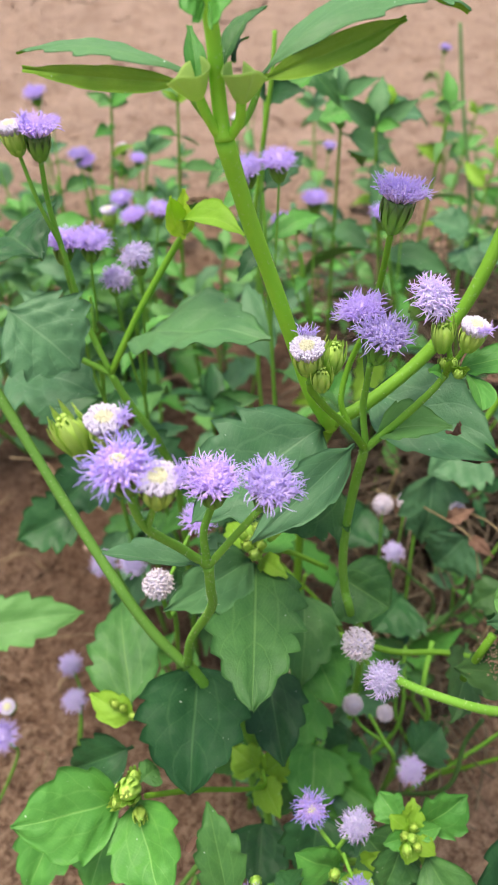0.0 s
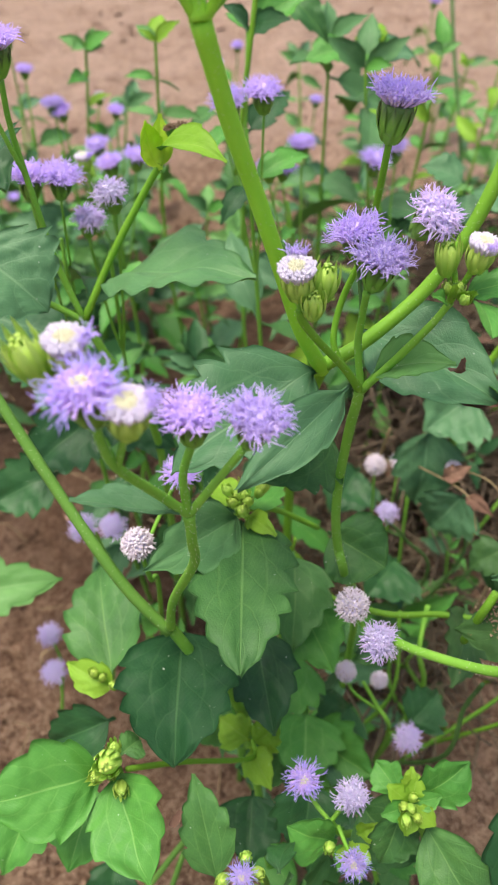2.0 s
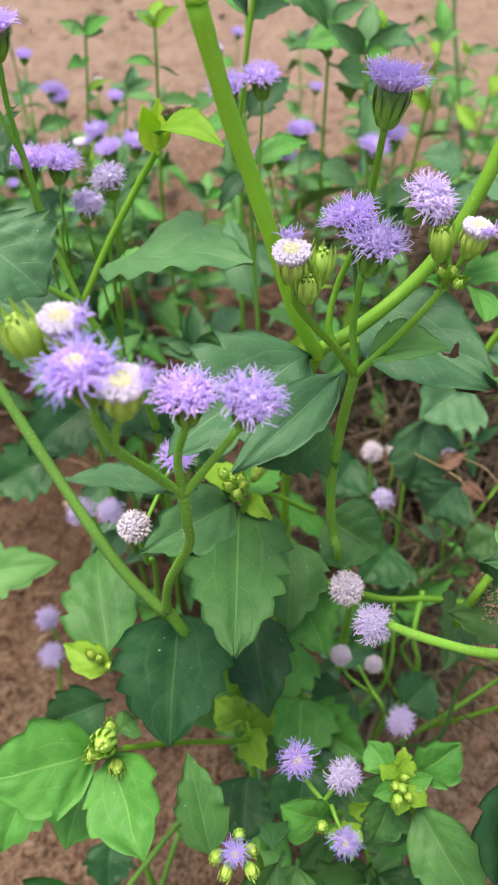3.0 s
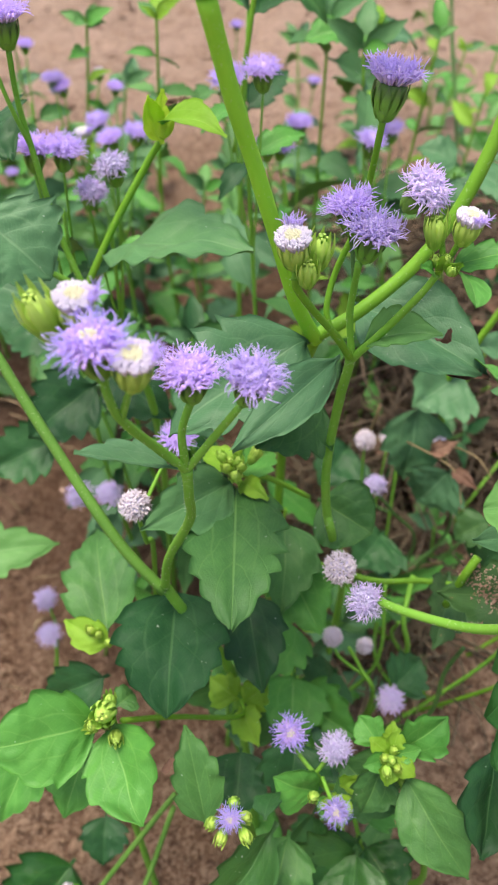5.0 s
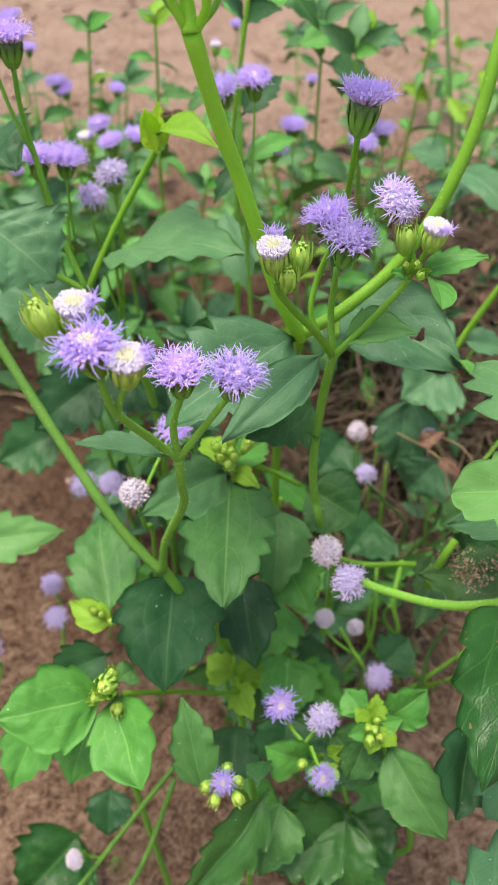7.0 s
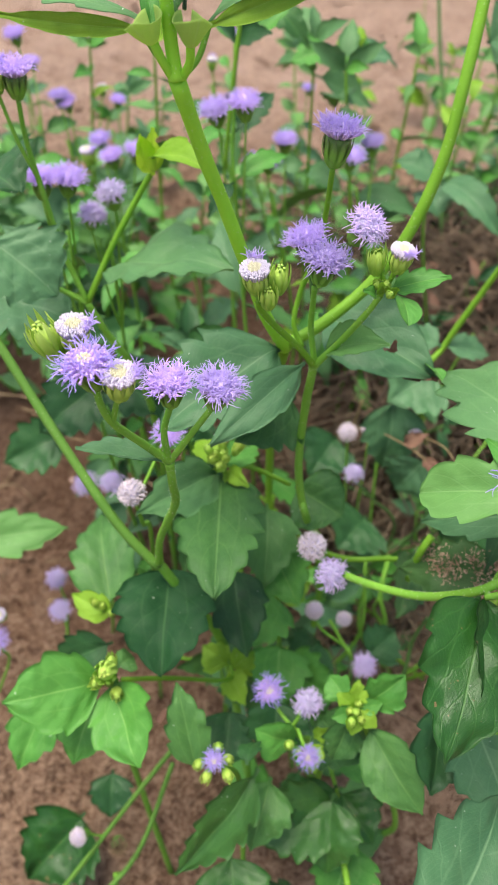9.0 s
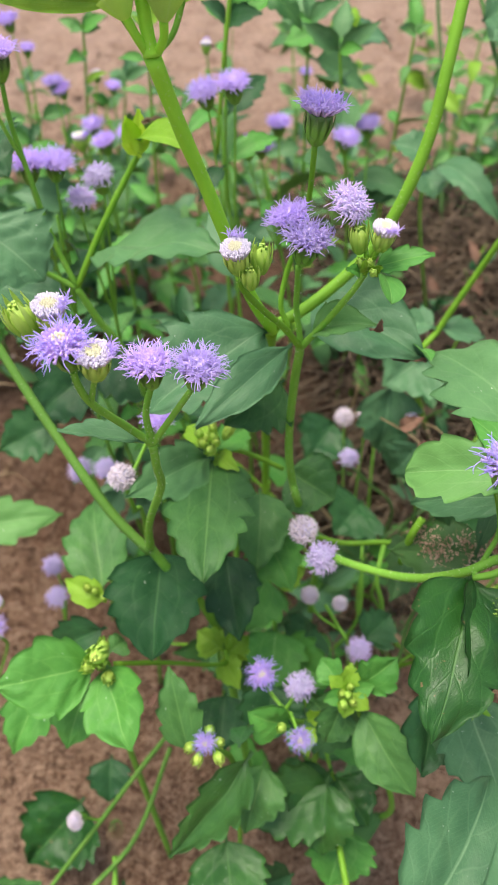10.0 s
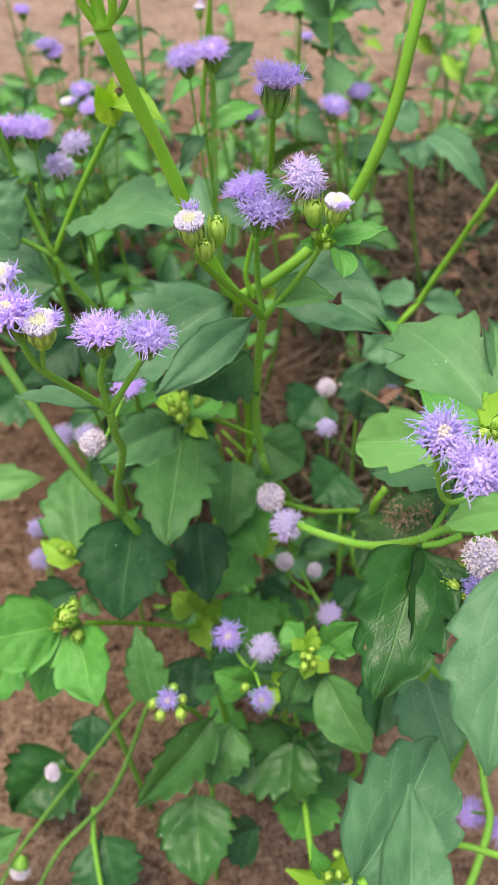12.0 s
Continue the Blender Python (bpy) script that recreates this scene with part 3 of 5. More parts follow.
# ---- the plant with the paired heads in front ----
p = thing("flowering_weed", root(0.012, 0.085), "tall green weed with paired open lilac flower heads", "plant", "lilac weeds")
stem(p, [(-0.0612, 0.1392, 0.2161), (-0.0535, 0.1311, 0.2051), (-0.0410, 0.1174, 0.1893), (-0.0262, 0.1023, 0.1724), (-0.0153, 0.0953, 0.1611)], 1.9, 2.1, "olive", 0.5)
stem(p, [(-0.0152, 0.0962, 0.1619), (-0.0096, 0.0949, 0.1489), (-0.0010, 0.0979, 0.1211), (0.0037, 0.0980, 0.0881), root(0.012, 0.085)], 2.1, 2.4, "green")
stem(p, [(-0.0152, 0.0962, 0.1619), (-0.0130, 0.0912, 0.1814), (-0.0074, 0.0837, 0.2055), (-0.0069, 0.0796, 0.2178), (-0.0071, 0.0799, 0.2247)], 1.6, 1.35, "green", 2.2, swell=0.25)
stem(p, [(-0.0071, 0.0799, 0.2247), (-0.0076, 0.0804, 0.2331), (-0.0059, 0.0808, 0.2401)], 1.15, 0.95, "green", 2.0)
stem(p, [(-0.0071, 0.0799, 0.2247), (-0.0033, 0.0799, 0.2314), (0.0015, 0.0794, 0.2403)], 1.1, 0.9, "green", 2.0)
stem(p, [(-0.0071, 0.0799, 0.2247), (-0.0112, 0.0779, 0.2322), (-0.0152, 0.0723, 0.2445), (-0.0163, 0.0707, 0.2511), (-0.0165, 0.0710, 0.2540)], 1.25, 0.9, "green", 2.0)
stem(p, [(-0.0152, 0.0723, 0.2445), (-0.0138, 0.0710, 0.2500), (-0.0128, 0.0700, 0.2531)], 0.85, 0.8, "green", 1.5)
stem(p, [(-0.0164, 0.0704, 0.2534), (-0.0198, 0.0732, 0.2545), (-0.0221, 0.0778, 0.2558)], 0.7, 0.6, "green")
stem(p, [(-0.0164, 0.0704, 0.2534), (-0.0191, 0.0757, 0.2541), (-0.0209, 0.0794, 0.2546)], 0.7, 0.6, "green")
leaf(p, (-0.0085, 0.0788, 0.2264), (-0.0244, 0.0774, 0.2317), 0.0075, (0.1, 0.25, 0.95), 0.02, "grey", 3, fold=0.5, peak=0.45)
head(p, (-0.0057, 0.0808, 0.2398), (-0.02, 0.0, 0.98), "open", 0.9)
head(p, (0.0022, 0.0795, 0.2407), (0.18, -0.08, 0.97), "open", 0.9)
head(p, (-0.0166, 0.0710, 0.2540), (-0.12, -0.05, 0.98), "star", 0.91)
head(p, (-0.0127, 0.0698, 0.2530), (0.1, -0.12, 0.98), "opening", 0.92)
head(p, (-0.0205, 0.0785, 0.2552), (0.05, -0.05, 0.98), "opening", 0.9)
head(p, (-0.0236, 0.0778, 0.2542), (-0.3, 0.05, 0.95), "bud", 1.15)

# ---- the branched plant in the middle ----
p = thing("flowering_weed", root(0.032, 0.115), "branched green weed with open lilac heads and green buds", "plant", "lilac weeds")
stem(p, [root(0.032, 0.115), (0.0356, 0.1245, 0.1115), (0.0264, 0.1099, 0.1623), (0.0243, 0.1118, 0.1705), (0.0230, 0.1133, 0.1811), (0.0229, 0.1144, 0.1927), (0.0235, 0.1142, 0.2084), (0.0242, 0.1138, 0.2174), (0.0242, 0.1136, 0.2199)], 1.75, 1.6, "green", 0.8)
stem(p, [(0.0242, 0.1136, 0.2199), (0.0199, 0.1101, 0.2287), (0.0147, 0.1064, 0.2374), (0.0113, 0.1044, 0.2435), (0.0108, 0.1041, 0.2459)], 1.25, 0.95, "lime", 0.8, swell=0.2)
stem(p, [(0.0108, 0.1041, 0.2459), (0.0103, 0.1046, 0.2477), (0.0094, 0.1046, 0.2489)], 0.7, 0.7, "green")
stem(p, [(0.0108, 0.1041, 0.2459), (0.0130, 0.1059, 0.2462), (0.0143, 0.1074, 0.2462)], 0.7, 0.7, "green")
stem(p, [(0.0245, 0.1136, 0.2199), (0.0231, 0.1152, 0.2292), (0.0229, 0.1143, 0.2363), (0.0228, 0.1127, 0.2430)], 1.15, 0.95, "green", 0.8, swell=0.2)
stem(p, [(0.0247, 0.1136, 0.2199), (0.0295, 0.1117, 0.2288), (0.0339, 0.1093, 0.2387), (0.0361, 0.1089, 0.2437)], 1.25, 1.0, "green", 0.8, swell=0.2)
stem(p, [(0.0222, 0.1229, 0.2173), (0.0201, 0.1256, 0.2223), (0.0216, 0.1293, 0.2295), (0.0248, 0.1296, 0.2404), (0.0258, 0.1292, 0.2507), (0.0260, 0.1271, 0.2621)], 1.1, 0.95, "lime", 0.3)
stem(p, [(0.0240, 0.1252, 0.2419), (0.0268, 0.1193, 0.2474), (0.0285, 0.1151, 0.2517)], 0.8, 0.75, "dark")
stem(p, [(0.0228, 0.1144, 0.2378), (0.0221, 0.1174, 0.2430), (0.0214, 0.1176, 0.2458)], 0.7, 0.6, "dark")
stem(p, [(0.0361, 0.1089, 0.2437), (0.0361, 0.1089, 0.2477), (0.0357, 0.1097, 0.2497)], 0.8, 0.8, "lime")
stem(p, [(0.0361, 0.1089, 0.2437), (0.0374, 0.1081, 0.2483), (0.0379, 0.1077, 0.2506)], 0.8, 0.8, "lime")
head(p, (0.0260, 0.1271, 0.2621), (0.12, 0.12, 0.98), "thistle", 1.06)
head(p, (0.0236, 0.1127, 0.2434), (0.12, -0.05, 0.98), "open", 1.0)
head(p, (0.0222, 0.1176, 0.2456), (-0.25, 0.1, 0.95), "open", 0.88)
head(p, (0.0298, 0.1152, 0.2524), (0.45, -0.3, 0.85), "pom", 1.02)
head(p, (0.0106, 0.1040, 0.2478), (-0.12, -0.1, 0.98), "opening", 0.95)
head(p, (0.0144, 0.1067, 0.2456), (0.12, 0.05, 0.98), "bud", 0.98)
head(p, (0.0128, 0.1030, 0.2450), (-0.05, -0.2, 0.95), "bud", 0.85)
head(p, (0.0379, 0.1066, 0.2510), (0.12, -0.02, 0.98), "opening", 0.8, 1.2)
head(p, (0.0347, 0.1096, 0.2483), (-0.1, 0.05, 0.98), "bud", 0.88)
cluster(p, (0.0366, 0.1080, 0.2456), (0.0, -0.3, 0.9), 3, 0.42, 11, 0.0022)
leaf(p, (0.0362, 0.1082, 0.2450), (0.0352, 0.1062, 0.2492), 0.0028, (0, -0.8, 0.4), 0.1, "young", 1, depth=0.05, rows=20, cols=3)
leaf(p, (0.0368, 0.1082, 0.2450), (0.0386, 0.1050, 0.2486), 0.0030, (0, -0.8, 0.4), 0.1, "young", 1, depth=0.05, rows=20, cols=3)
leaf(p, (0.0370, 0.1072, 0.2462), (0.0489, 0.1060, 0.2506), 0.0065, (-0.1, -0.3, 0.93), 0.06, "bright", 3, peak=0.4)
leaf(p, (0.0384, 0.1067, 0.2458), (0.0400, 0.0973, 0.2456), 0.0062, (0.35, -0.7, 0.5), 0.15, "bright", 1, peak=0.62, depth=0.03, blunt=0.55, stalk=0.12, wave=0.03)
leaf(p, (0.0348, 0.1073, 0.2450), (0.0317, 0.1048, 0.2481), 0.003, (0, -0.5, 0.8), 0.1, "bright", 1, depth=0.05)
# leaves under the fork
leaf(p, (0.0226, 0.1163, 0.2182), (0.0006, 0.0916, 0.2164), 0.0108, (0.35, -0.35, 0.86), 0.14, "grey", 3, depth=0.12, fold=0.35, peak=0.5, stalk=0.04, curl=0.12)
leaf(p, (0.0172, 0.1246, 0.2148), (-0.0121, 0.1024, 0.2084), 0.029, (-0.2, -0.45, 0.85), 0.12, "grey", 5, fold=0.2, peak=0.45, stalk=0.04, depth=0.42, wave=0.09)
leaf(p, (0.0216, 0.1249, 0.1978), (0.0059, 0.1126, 0.1937), 0.022, (0.1, -0.65, 0.7), 0.1, "mid", 5)
leaf(p, (0.0259, 0.1161, 0.2194), (0.0406, 0.1110, 0.2283), 0.0095, (0.0, -0.35, 0.93), 0.22, "soft", 4, peak=0.5, stalk=0.12, fold=0.7, depth=0.14, label="green leaf with a browned tip")
leaf(p, (0.0396, 0.1106, 0.2276), (0.0414, 0.1098, 0.2306), 0.0034, (0.5, -0.4, 0.7), 0.3, "brown", 2, rows=18, cols=3, stalk=0.0, under="brown", wave=0.2, name="dry_tip", label="curled reddish-brown dried leaf tip")
leaf(p, (0.0278, 0.1412, 0.2121), (0.0567, 0.1199, 0.2084), 0.0235, (0.2, -0.55, 0.8), 0.12, "grey", 3, peak=0.38, depth=0.07, blunt=1.1)
leaf(p, (0.0478, 0.1231, 0.2078), (0.0562, 0.1190, 0.2097), 0.0035, (0.2, -0.55, 0.8), 0.1, "brown", 2, rows=16, cols=2, stalk=0.0, under="brown", name="dry_edge", label="dark brown dried leaf edge")
leaf(p, (0.0538, 0.1244, 0.2097), (0.0572, 0.1147, 0.2119), 0.006, (0.5, -0.3, 0.8), 0.1, "bright", 1)
leaf(p, (0.0232, 0.1212, 0.1642), (0.0364, 0.1110, 0.1633), 0.0195, (0.2, -0.7, 0.7), 0.06, "mid", 4, depth=0.06, blunt=0.7, peak=0.45)

# ---- the tall forked plant behind it ----
p = thing("flowering_weed", root(0.02, 0.165), "tall weed with thick lime-green forked stems", "plant", "lilac weeds")
stem(p, [root(0.02, 0.165), (0.0190, 0.1806, 0.1203), (0.0178, 0.1428, 0.1869), (0.0182, 0.1252, 0.2153)], 2.6, 2.3, "lime")
stem(p, [(0.0184, 0.1257, 0.2144), (0.0129, 0.1209, 0.2287), (0.0082, 0.1192, 0.2445), (0.0038, 0.1196, 0.2580), (0.0000, 0.1181, 0.2700), (-0.0037, 0.1143, 0.2851)], 2.4, 2.2, "brightened", 0.5, sides=14, swell=0.1)
stem(p, [(0.0182, 0.1254, 0.2155), (0.0274, 0.1294, 0.2190), (0.0397, 0.1364, 0.2266), (0.0480, 0.1407, 0.2388), (0.0538, 0.1465, 0.2534), (0.0565, 0.1523, 0.2666), (0.0593, 0.1606, 0.2796), (0.0607, 0.1668, 0.2872)], 2.35, 2.1, "lime", 0.3, sides=14)
stem(p, [(-0.0037, 0.1142, 0.2852), (-0.0044, 0.1153, 0.2904), (-0.0050, 0.1163, 0.2986), (-0.0058, 0.1168, 0.3048), (-0.0058, 0.1187, 0.3109)], 1.9, 1.7, "brightened", 0.6, swell=0.35)
stem(p, [(-0.0043, 0.1143, 0.2853), (-0.0060, 0.1136, 0.2888), (-0.0072, 0.1136, 0.2916)], 1.2, 1.2, "brightened", 0.5)
stem(p, [(-0.0030, 0.1143, 0.2853), (-0.0014, 0.1132, 0.2884), (-0.0011, 0.1127, 0.2914)], 1.2, 1.2, "brightened", 0.5)
leaf(p, (-0.0096, 0.1177, 0.2938), (-0.0356, 0.1263, 0.2936), 0.0085, (0.1, 0.05, 0.99), 0.10, "pale", 4, fold=-0.2, peak=0.5, stalk=0.02, under="under_bright")
stem(p, [(-0.0040, 0.1153, 0.2849), (-0.0077, 0.1177, 0.2887), (-0.0099, 0.1187, 0.2925)], 0.8, 0.9, "green")
leaf(p, (0.0017, 0.1179, 0.2931), (0.0355, 0.1367, 0.2964), 0.0125, (-0.2, -0.05, 0.97), 0.18, "pale", 4, fold=-0.2, peak=0.5, stalk=0.02, under="under_bright")
stem(p, [(-0.0032, 0.1153, 0.2849), (-0.0001, 0.1168, 0.2878), (0.0019, 0.1189, 0.2927)], 0.8, 0.9, "green")
funnel(p, (-0.0072, 0.1134, 0.2915), (-0.0087, 0.1136, 0.2951), 0.8, 3.4, (0.3, 0.9, 0.3), "cup")
funnel(p, (-0.0011, 0.1126, 0.2913), (-0.0006, 0.1132, 0.2954), 0.8, 3.3, (-0.3, 0.9, 0.3), "cup")
# Added bright blades in place of the two leaves' backlit lower halves.
leaf(p, (-0.0099, 0.1177, 0.2922), (-0.0351, 0.1255, 0.2915), 0.0038, (0.1, -0.95, 0.2), 0.08, "young", 2, depth=0.1, stalk=0.02)
leaf(p, (0.0021, 0.1171, 0.2930), (0.0246, 0.1321, 0.2967), 0.0045, (-0.2, -0.95, 0.2), 0.12, "young", 2, depth=0.1, stalk=0.02)
leaf(p, (-0.0073, 0.1154, 0.2920), (-0.0088, 0.1232, 0.2983), 0.0035, (0.3, -0.8, 0.2), 0.03, "bright", 1, depth=0.05)
leaf(p, (-0.0038, 0.1177, 0.2943), (0.0024, 0.1251, 0.3003), 0.005, (-0.6, -0.3, 0.6), 0.12, "mid", 1, depth=0.05)
leaf(p, (-0.0022, 0.1204, 0.2942), (-0.0003, 0.1241, 0.2964), 0.0012, (-0.6, -0.3, 0.6), 0.2, "dark", 1, depth=0.05)
leaf(p, (-0.0055, 0.1169, 0.3034), (-0.0103, 0.1144, 0.3080), 0.012, (0.2, -0.6, 0.6), 0.1, "bright", 3, under="under_bright")
leaf(p, (-0.0053, 0.1169, 0.3034), (-0.0008, 0.1134, 0.3070), 0.012, (-0.2, -0.6, 0.6), 0.1, "bright", 3, under="under_bright")

# ---- the forked plant on the left ----
p = thing("flowering_weed", root(-0.025, 0.19), "slender forked weed with lilac heads and a grey-green leaf", "plant", "lilac weeds")
stem(p, [root(-0.025, 0.19), (-0.0226, 0.1676, 0.1352), (-0.0264, 0.1598, 0.1747), (-0.0330, 0.1594, 0.1902), (-0.0374, 0.1607, 0.2006)], 2.0, 1.6, "green", 0.3)
stem(p, [(-0.0374, 0.1607, 0.2006), (-0.0428, 0.1655, 0.2153), (-0.0463, 0.1686, 0.2352), (-0.0476, 0.1694, 0.2465), (-0.0472, 0.1688, 0.2565)], 1.3, 0.95, "green", 0.3)
stem(p, [(-0.0374, 0.1607, 0.2006), (-0.0296, 0.1676, 0.2146), (-0.0212, 0.1722, 0.2280), (-0.0163, 0.1734, 0.2357)], 1.5, 1.3, "lime", 0.3)
stem(p, [(-0.0374, 0.1607, 0.2006), (-0.0427, 0.1613, 0.2037), (-0.0482, 0.1603, 0.2081)], 1.4, 1.2, "green")
stem(p, [(-0.0463, 0.1686, 0.2352), (-0.0492, 0.1672, 0.2470), (-0.0517, 0.1686, 0.2580)], 0.9, 0.7, "green")
head(p, (-0.0472, 0.1688, 0.2565), (0.05, 0, 1), "thistle", 1.0)
head(p, (-0.0517, 0.1686, 0.2577), (-0.1, 0, 1), "opening", 1.0)
leaf(p, (-0.0163, 0.1722, 0.2347), (-0.0190, 0.1728, 0.2458), 0.0075, (0.5, -0.5, 0.5), -0.1, "lime", 2, depth=0.1, under="lime")
leaf(p, (-0.0163, 0.1722, 0.2347), (-0.0161, 0.1791, 0.2446), 0.006, (0.1, -0.7, 0.3), -0.05, "lime", 1, depth=0.05, under="lime")
leaf(p, (-0.0172, 0.1754, 0.2375), (-0.0010, 0.1618, 0.2417), 0.0095, (0.0, -0.25, 0.95), 0.16, "young", 3, depth=0.12, under="bright", fold=0.45)
cluster(p, (-0.0112, 0.1758, 0.2405), (0.1, 0, 1), 2, 0.42, 21, 0.003, "dry")
leaf(p, (-0.0324, 0.1668, 0.2059), (0.0053, 0.1514, 0.2194), 0.030, (0.0, 0.05, 0.98), 0.10, "pale", 5, depth=0.26, fold=0.15, peak=0.42, stalk=0.05, wave=0.09)
leaf(p, (-0.0589, 0.1531, 0.2282), (-0.0412, 0.1453, 0.2150), 0.028, (0.1, -0.4, 0.9), 0.10, "grey", 5, peak=0.5, wave=0.02)
leaf(p, (-0.0686, 0.1704, 0.1968), (-0.0417, 0.1598, 0.1944), 0.030, (0.1, -0.4, 0.9), 0.05, "grey", 4)
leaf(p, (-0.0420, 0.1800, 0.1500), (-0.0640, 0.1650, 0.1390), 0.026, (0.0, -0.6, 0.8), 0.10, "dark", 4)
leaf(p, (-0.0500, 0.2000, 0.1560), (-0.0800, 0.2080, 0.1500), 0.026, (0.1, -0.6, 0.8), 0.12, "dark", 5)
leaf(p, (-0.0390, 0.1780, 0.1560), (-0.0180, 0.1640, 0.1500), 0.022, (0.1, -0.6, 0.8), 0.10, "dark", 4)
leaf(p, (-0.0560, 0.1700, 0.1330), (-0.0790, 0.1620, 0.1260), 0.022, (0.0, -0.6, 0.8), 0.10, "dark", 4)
leaf(p, (-0.0615, 0.1745, 0.2336), (-0.0500, 0.1619, 0.2359), 0.03, (0.3, -0.6, 0.8), 0.1, "dark", 4)

# ---- the leafy shoot below the paired heads ----
p = thing("flowering_weed", root(0.0, 0.12), "leafy weed shoot with large toothed leaves and buds", "plant", "lilac weeds")
stem(p, [root(0.0, 0.12), (0.0079, 0.1364, 0.1083), (0.0050, 0.1242, 0.1573), (0.0018, 0.1224, 0.1729)], 1.8, 1.3, "green")
stem(p, [(0.0018, 0.1222, 0.1727), (0.0102, 0.1300, 0.1624), (0.0230, 0.1353, 0.1473)], 1.2, 1.2, "lime")
leaf(p, (0.0018, 0.1189, 0.1726), (0.0006, 0.0762, 0.1771), 0.0250, (0.0, -0.88, 0.45), 0.06, "mid", 6, fold=0.22, peak=0.42, stalk=0.03, depth=0.26, blunt=0.82)
leaf(p, (0.0015, 0.1199, 0.1734), (-0.0193, 0.0971, 0.1839), 0.0165, (0.15, -0.6, 0.8), 0.08, "pale", 4, peak=0.42)
leaf(p, (0.0024, 0.1218, 0.1724), (0.0120, 0.1358, 0.1675), 0.010, (0.0, -0.5, 0.8), 0.1, "bright", 3)
leaf(p, (0.0008, 0.1215, 0.1735), (-0.0056, 0.1314, 0.1727), 0.009, (0.2, -0.4, 0.8), 0.1, "young", 2)
leaf(p, (0.0030, 0.1196, 0.1732), (0.0094, 0.1100, 0.1781), 0.006, (0.0, -0.5, 0.8), 0.1, "young", 2)
cluster(p, (0.0023, 0.1213, 0.1773), (0, -0.15, 1), 9, 0.72, 31, 0.0042)
# broad leaves on the lower stem
leaf(p, (-0.0130, 0.1009, 0.1515), (-0.0139, 0.0692, 0.1490), 0.0290, (-0.05, -0.85, 0.5), 0.08, "deep", 5, fold=0.3, peak=0.42, stalk=0.02, depth=0.22, blunt=0.85)
leaf(p, (-0.0310, 0.0951, 0.1409), (-0.0375, 0.1272, 0.1422), 0.0215, (0.05, -0.75, 0.65), 0.08, "mid", 4, peak=0.38, stalk=0.03, depth=0.3, blunt=1.05)
leaf(p, (-0.0298, 0.0916, 0.1405), (-0.0422, 0.0977, 0.1431), 0.0095, (0.0, -0.6, 0.8), 0.1, "young", 2)
leaf(p, (0.0048, 0.1073, 0.1426), (0.0090, 0.0820, 0.1339), 0.019, (0.0, -0.8, 0.6), 0.08, "dark", 4)
leaf(p, (0.0155, 0.1275, 0.1471), (0.0142, 0.1005, 0.1407), 0.021, (0.1, -0.8, 0.6), 0.1, "mid", 4)
cluster(p, (-0.0328, 0.0935, 0.1421), (0, -0.3, 1), 3, 0.5, 33, 0.003)

# ---- the low rosette at the lower left ----
p = thing("flowering_weed", root(-0.02, 0.055), "low weed with broad bright green leaves and a bud", "plant", "lilac weeds")
stem(p, [root(-0.02, 0.055), (-0.0298, 0.0730, 0.0925), (-0.0274, 0.0723, 0.1370), (-0.0284, 0.0719, 0.1433)], 1.7, 1.3, "green")
leaf(p, (-0.0297, 0.0705, 0.1447), (-0.0537, 0.0614, 0.1511), 0.0225, (0.1, -0.6, 0.8), 0.10, "bright", 3, depth=0.17, fold=0.12, peak=0.45, stalk=0.03)
leaf(p, (-0.0268, 0.0707, 0.1435), (-0.0183, 0.0480, 0.1424), 0.0205, (-0.05, -0.8, 0.6), 0.10, "bright", 3, depth=0.17, fold=0.1, peak=0.45, stalk=0.03)
leaf(p, (-0.0047, 0.0513, 0.1322), (-0.0098, 0.0684, 0.1471), 0.0125, (0.2, -0.8, 0.55), 0.06, "mid", 4, peak=0.42, stalk=0.03)
leaf(p, (-0.0342, 0.0731, 0.1297), (-0.0392, 0.0554, 0.1235), 0.018, (0.0, -0.7, 0.7), 0.1, "bright", 3)
leaf(p, (-0.0481, 0.0793, 0.1217), (-0.0575, 0.0582, 0.1112), 0.018, (-0.1, -0.7, 0.7), 0.1, "bright", 4)
leaf(p, (-0.0270, 0.0750, 0.1420), (-0.0229, 0.0791, 0.1403), 0.008, (0.2, -0.2, 0.9), 0.3, "mid", 1)
leaf(p, (-0.0315, 0.0902, 0.1274), (-0.0508, 0.0888, 0.1153), 0.016, (0.0, -0.6, 0.8), 0.1, "dark", 4)
leaf(p, (-0.0139, 0.0569, 0.1496), (-0.0119, 0.0597, 0.1507), 0.0020, (-0.1, -0.8, 0.5), 0.05, "brown", 3, rows=14, cols=3, stalk=0.0, under="brown", name="torn_edge", blunt=0.6, depth=0.4, label="dark brown torn leaf edge")
cluster(p, (-0.0278, 0.0700, 0.1456), (0, -0.5, 0.8), 4, 0.75, 41, 0.0045)
head(p, (-0.0275, 0.0717, 0.1484), (-0.05, -0.55, 0.85), "bud", 1.3)
head(p, (-0.0457, 0.0665, 0.1318), (0, -0.3, 1), "bud", 0.5)
stem(p, [(-0.0251, 0.0717, 0.1419), (-0.0136, 0.0788, 0.1269), (0.0034, 0.0857, 0.1105), (0.0042, 0.0913, 0.1088)], 1.1, 1.0, "lime")
leaf(p, (0.0033, 0.0913, 0.1088), (-0.0050, 0.0972, 0.1112), 0.012, (0.0, -0.7, 0.7), 0.1, "young", 3)
leaf(p, (0.0042, 0.0906, 0.1082), (0.0116, 0.0947, 0.1118), 0.011, (0.0, -0.7, 0.7), 0.1, "young", 3)
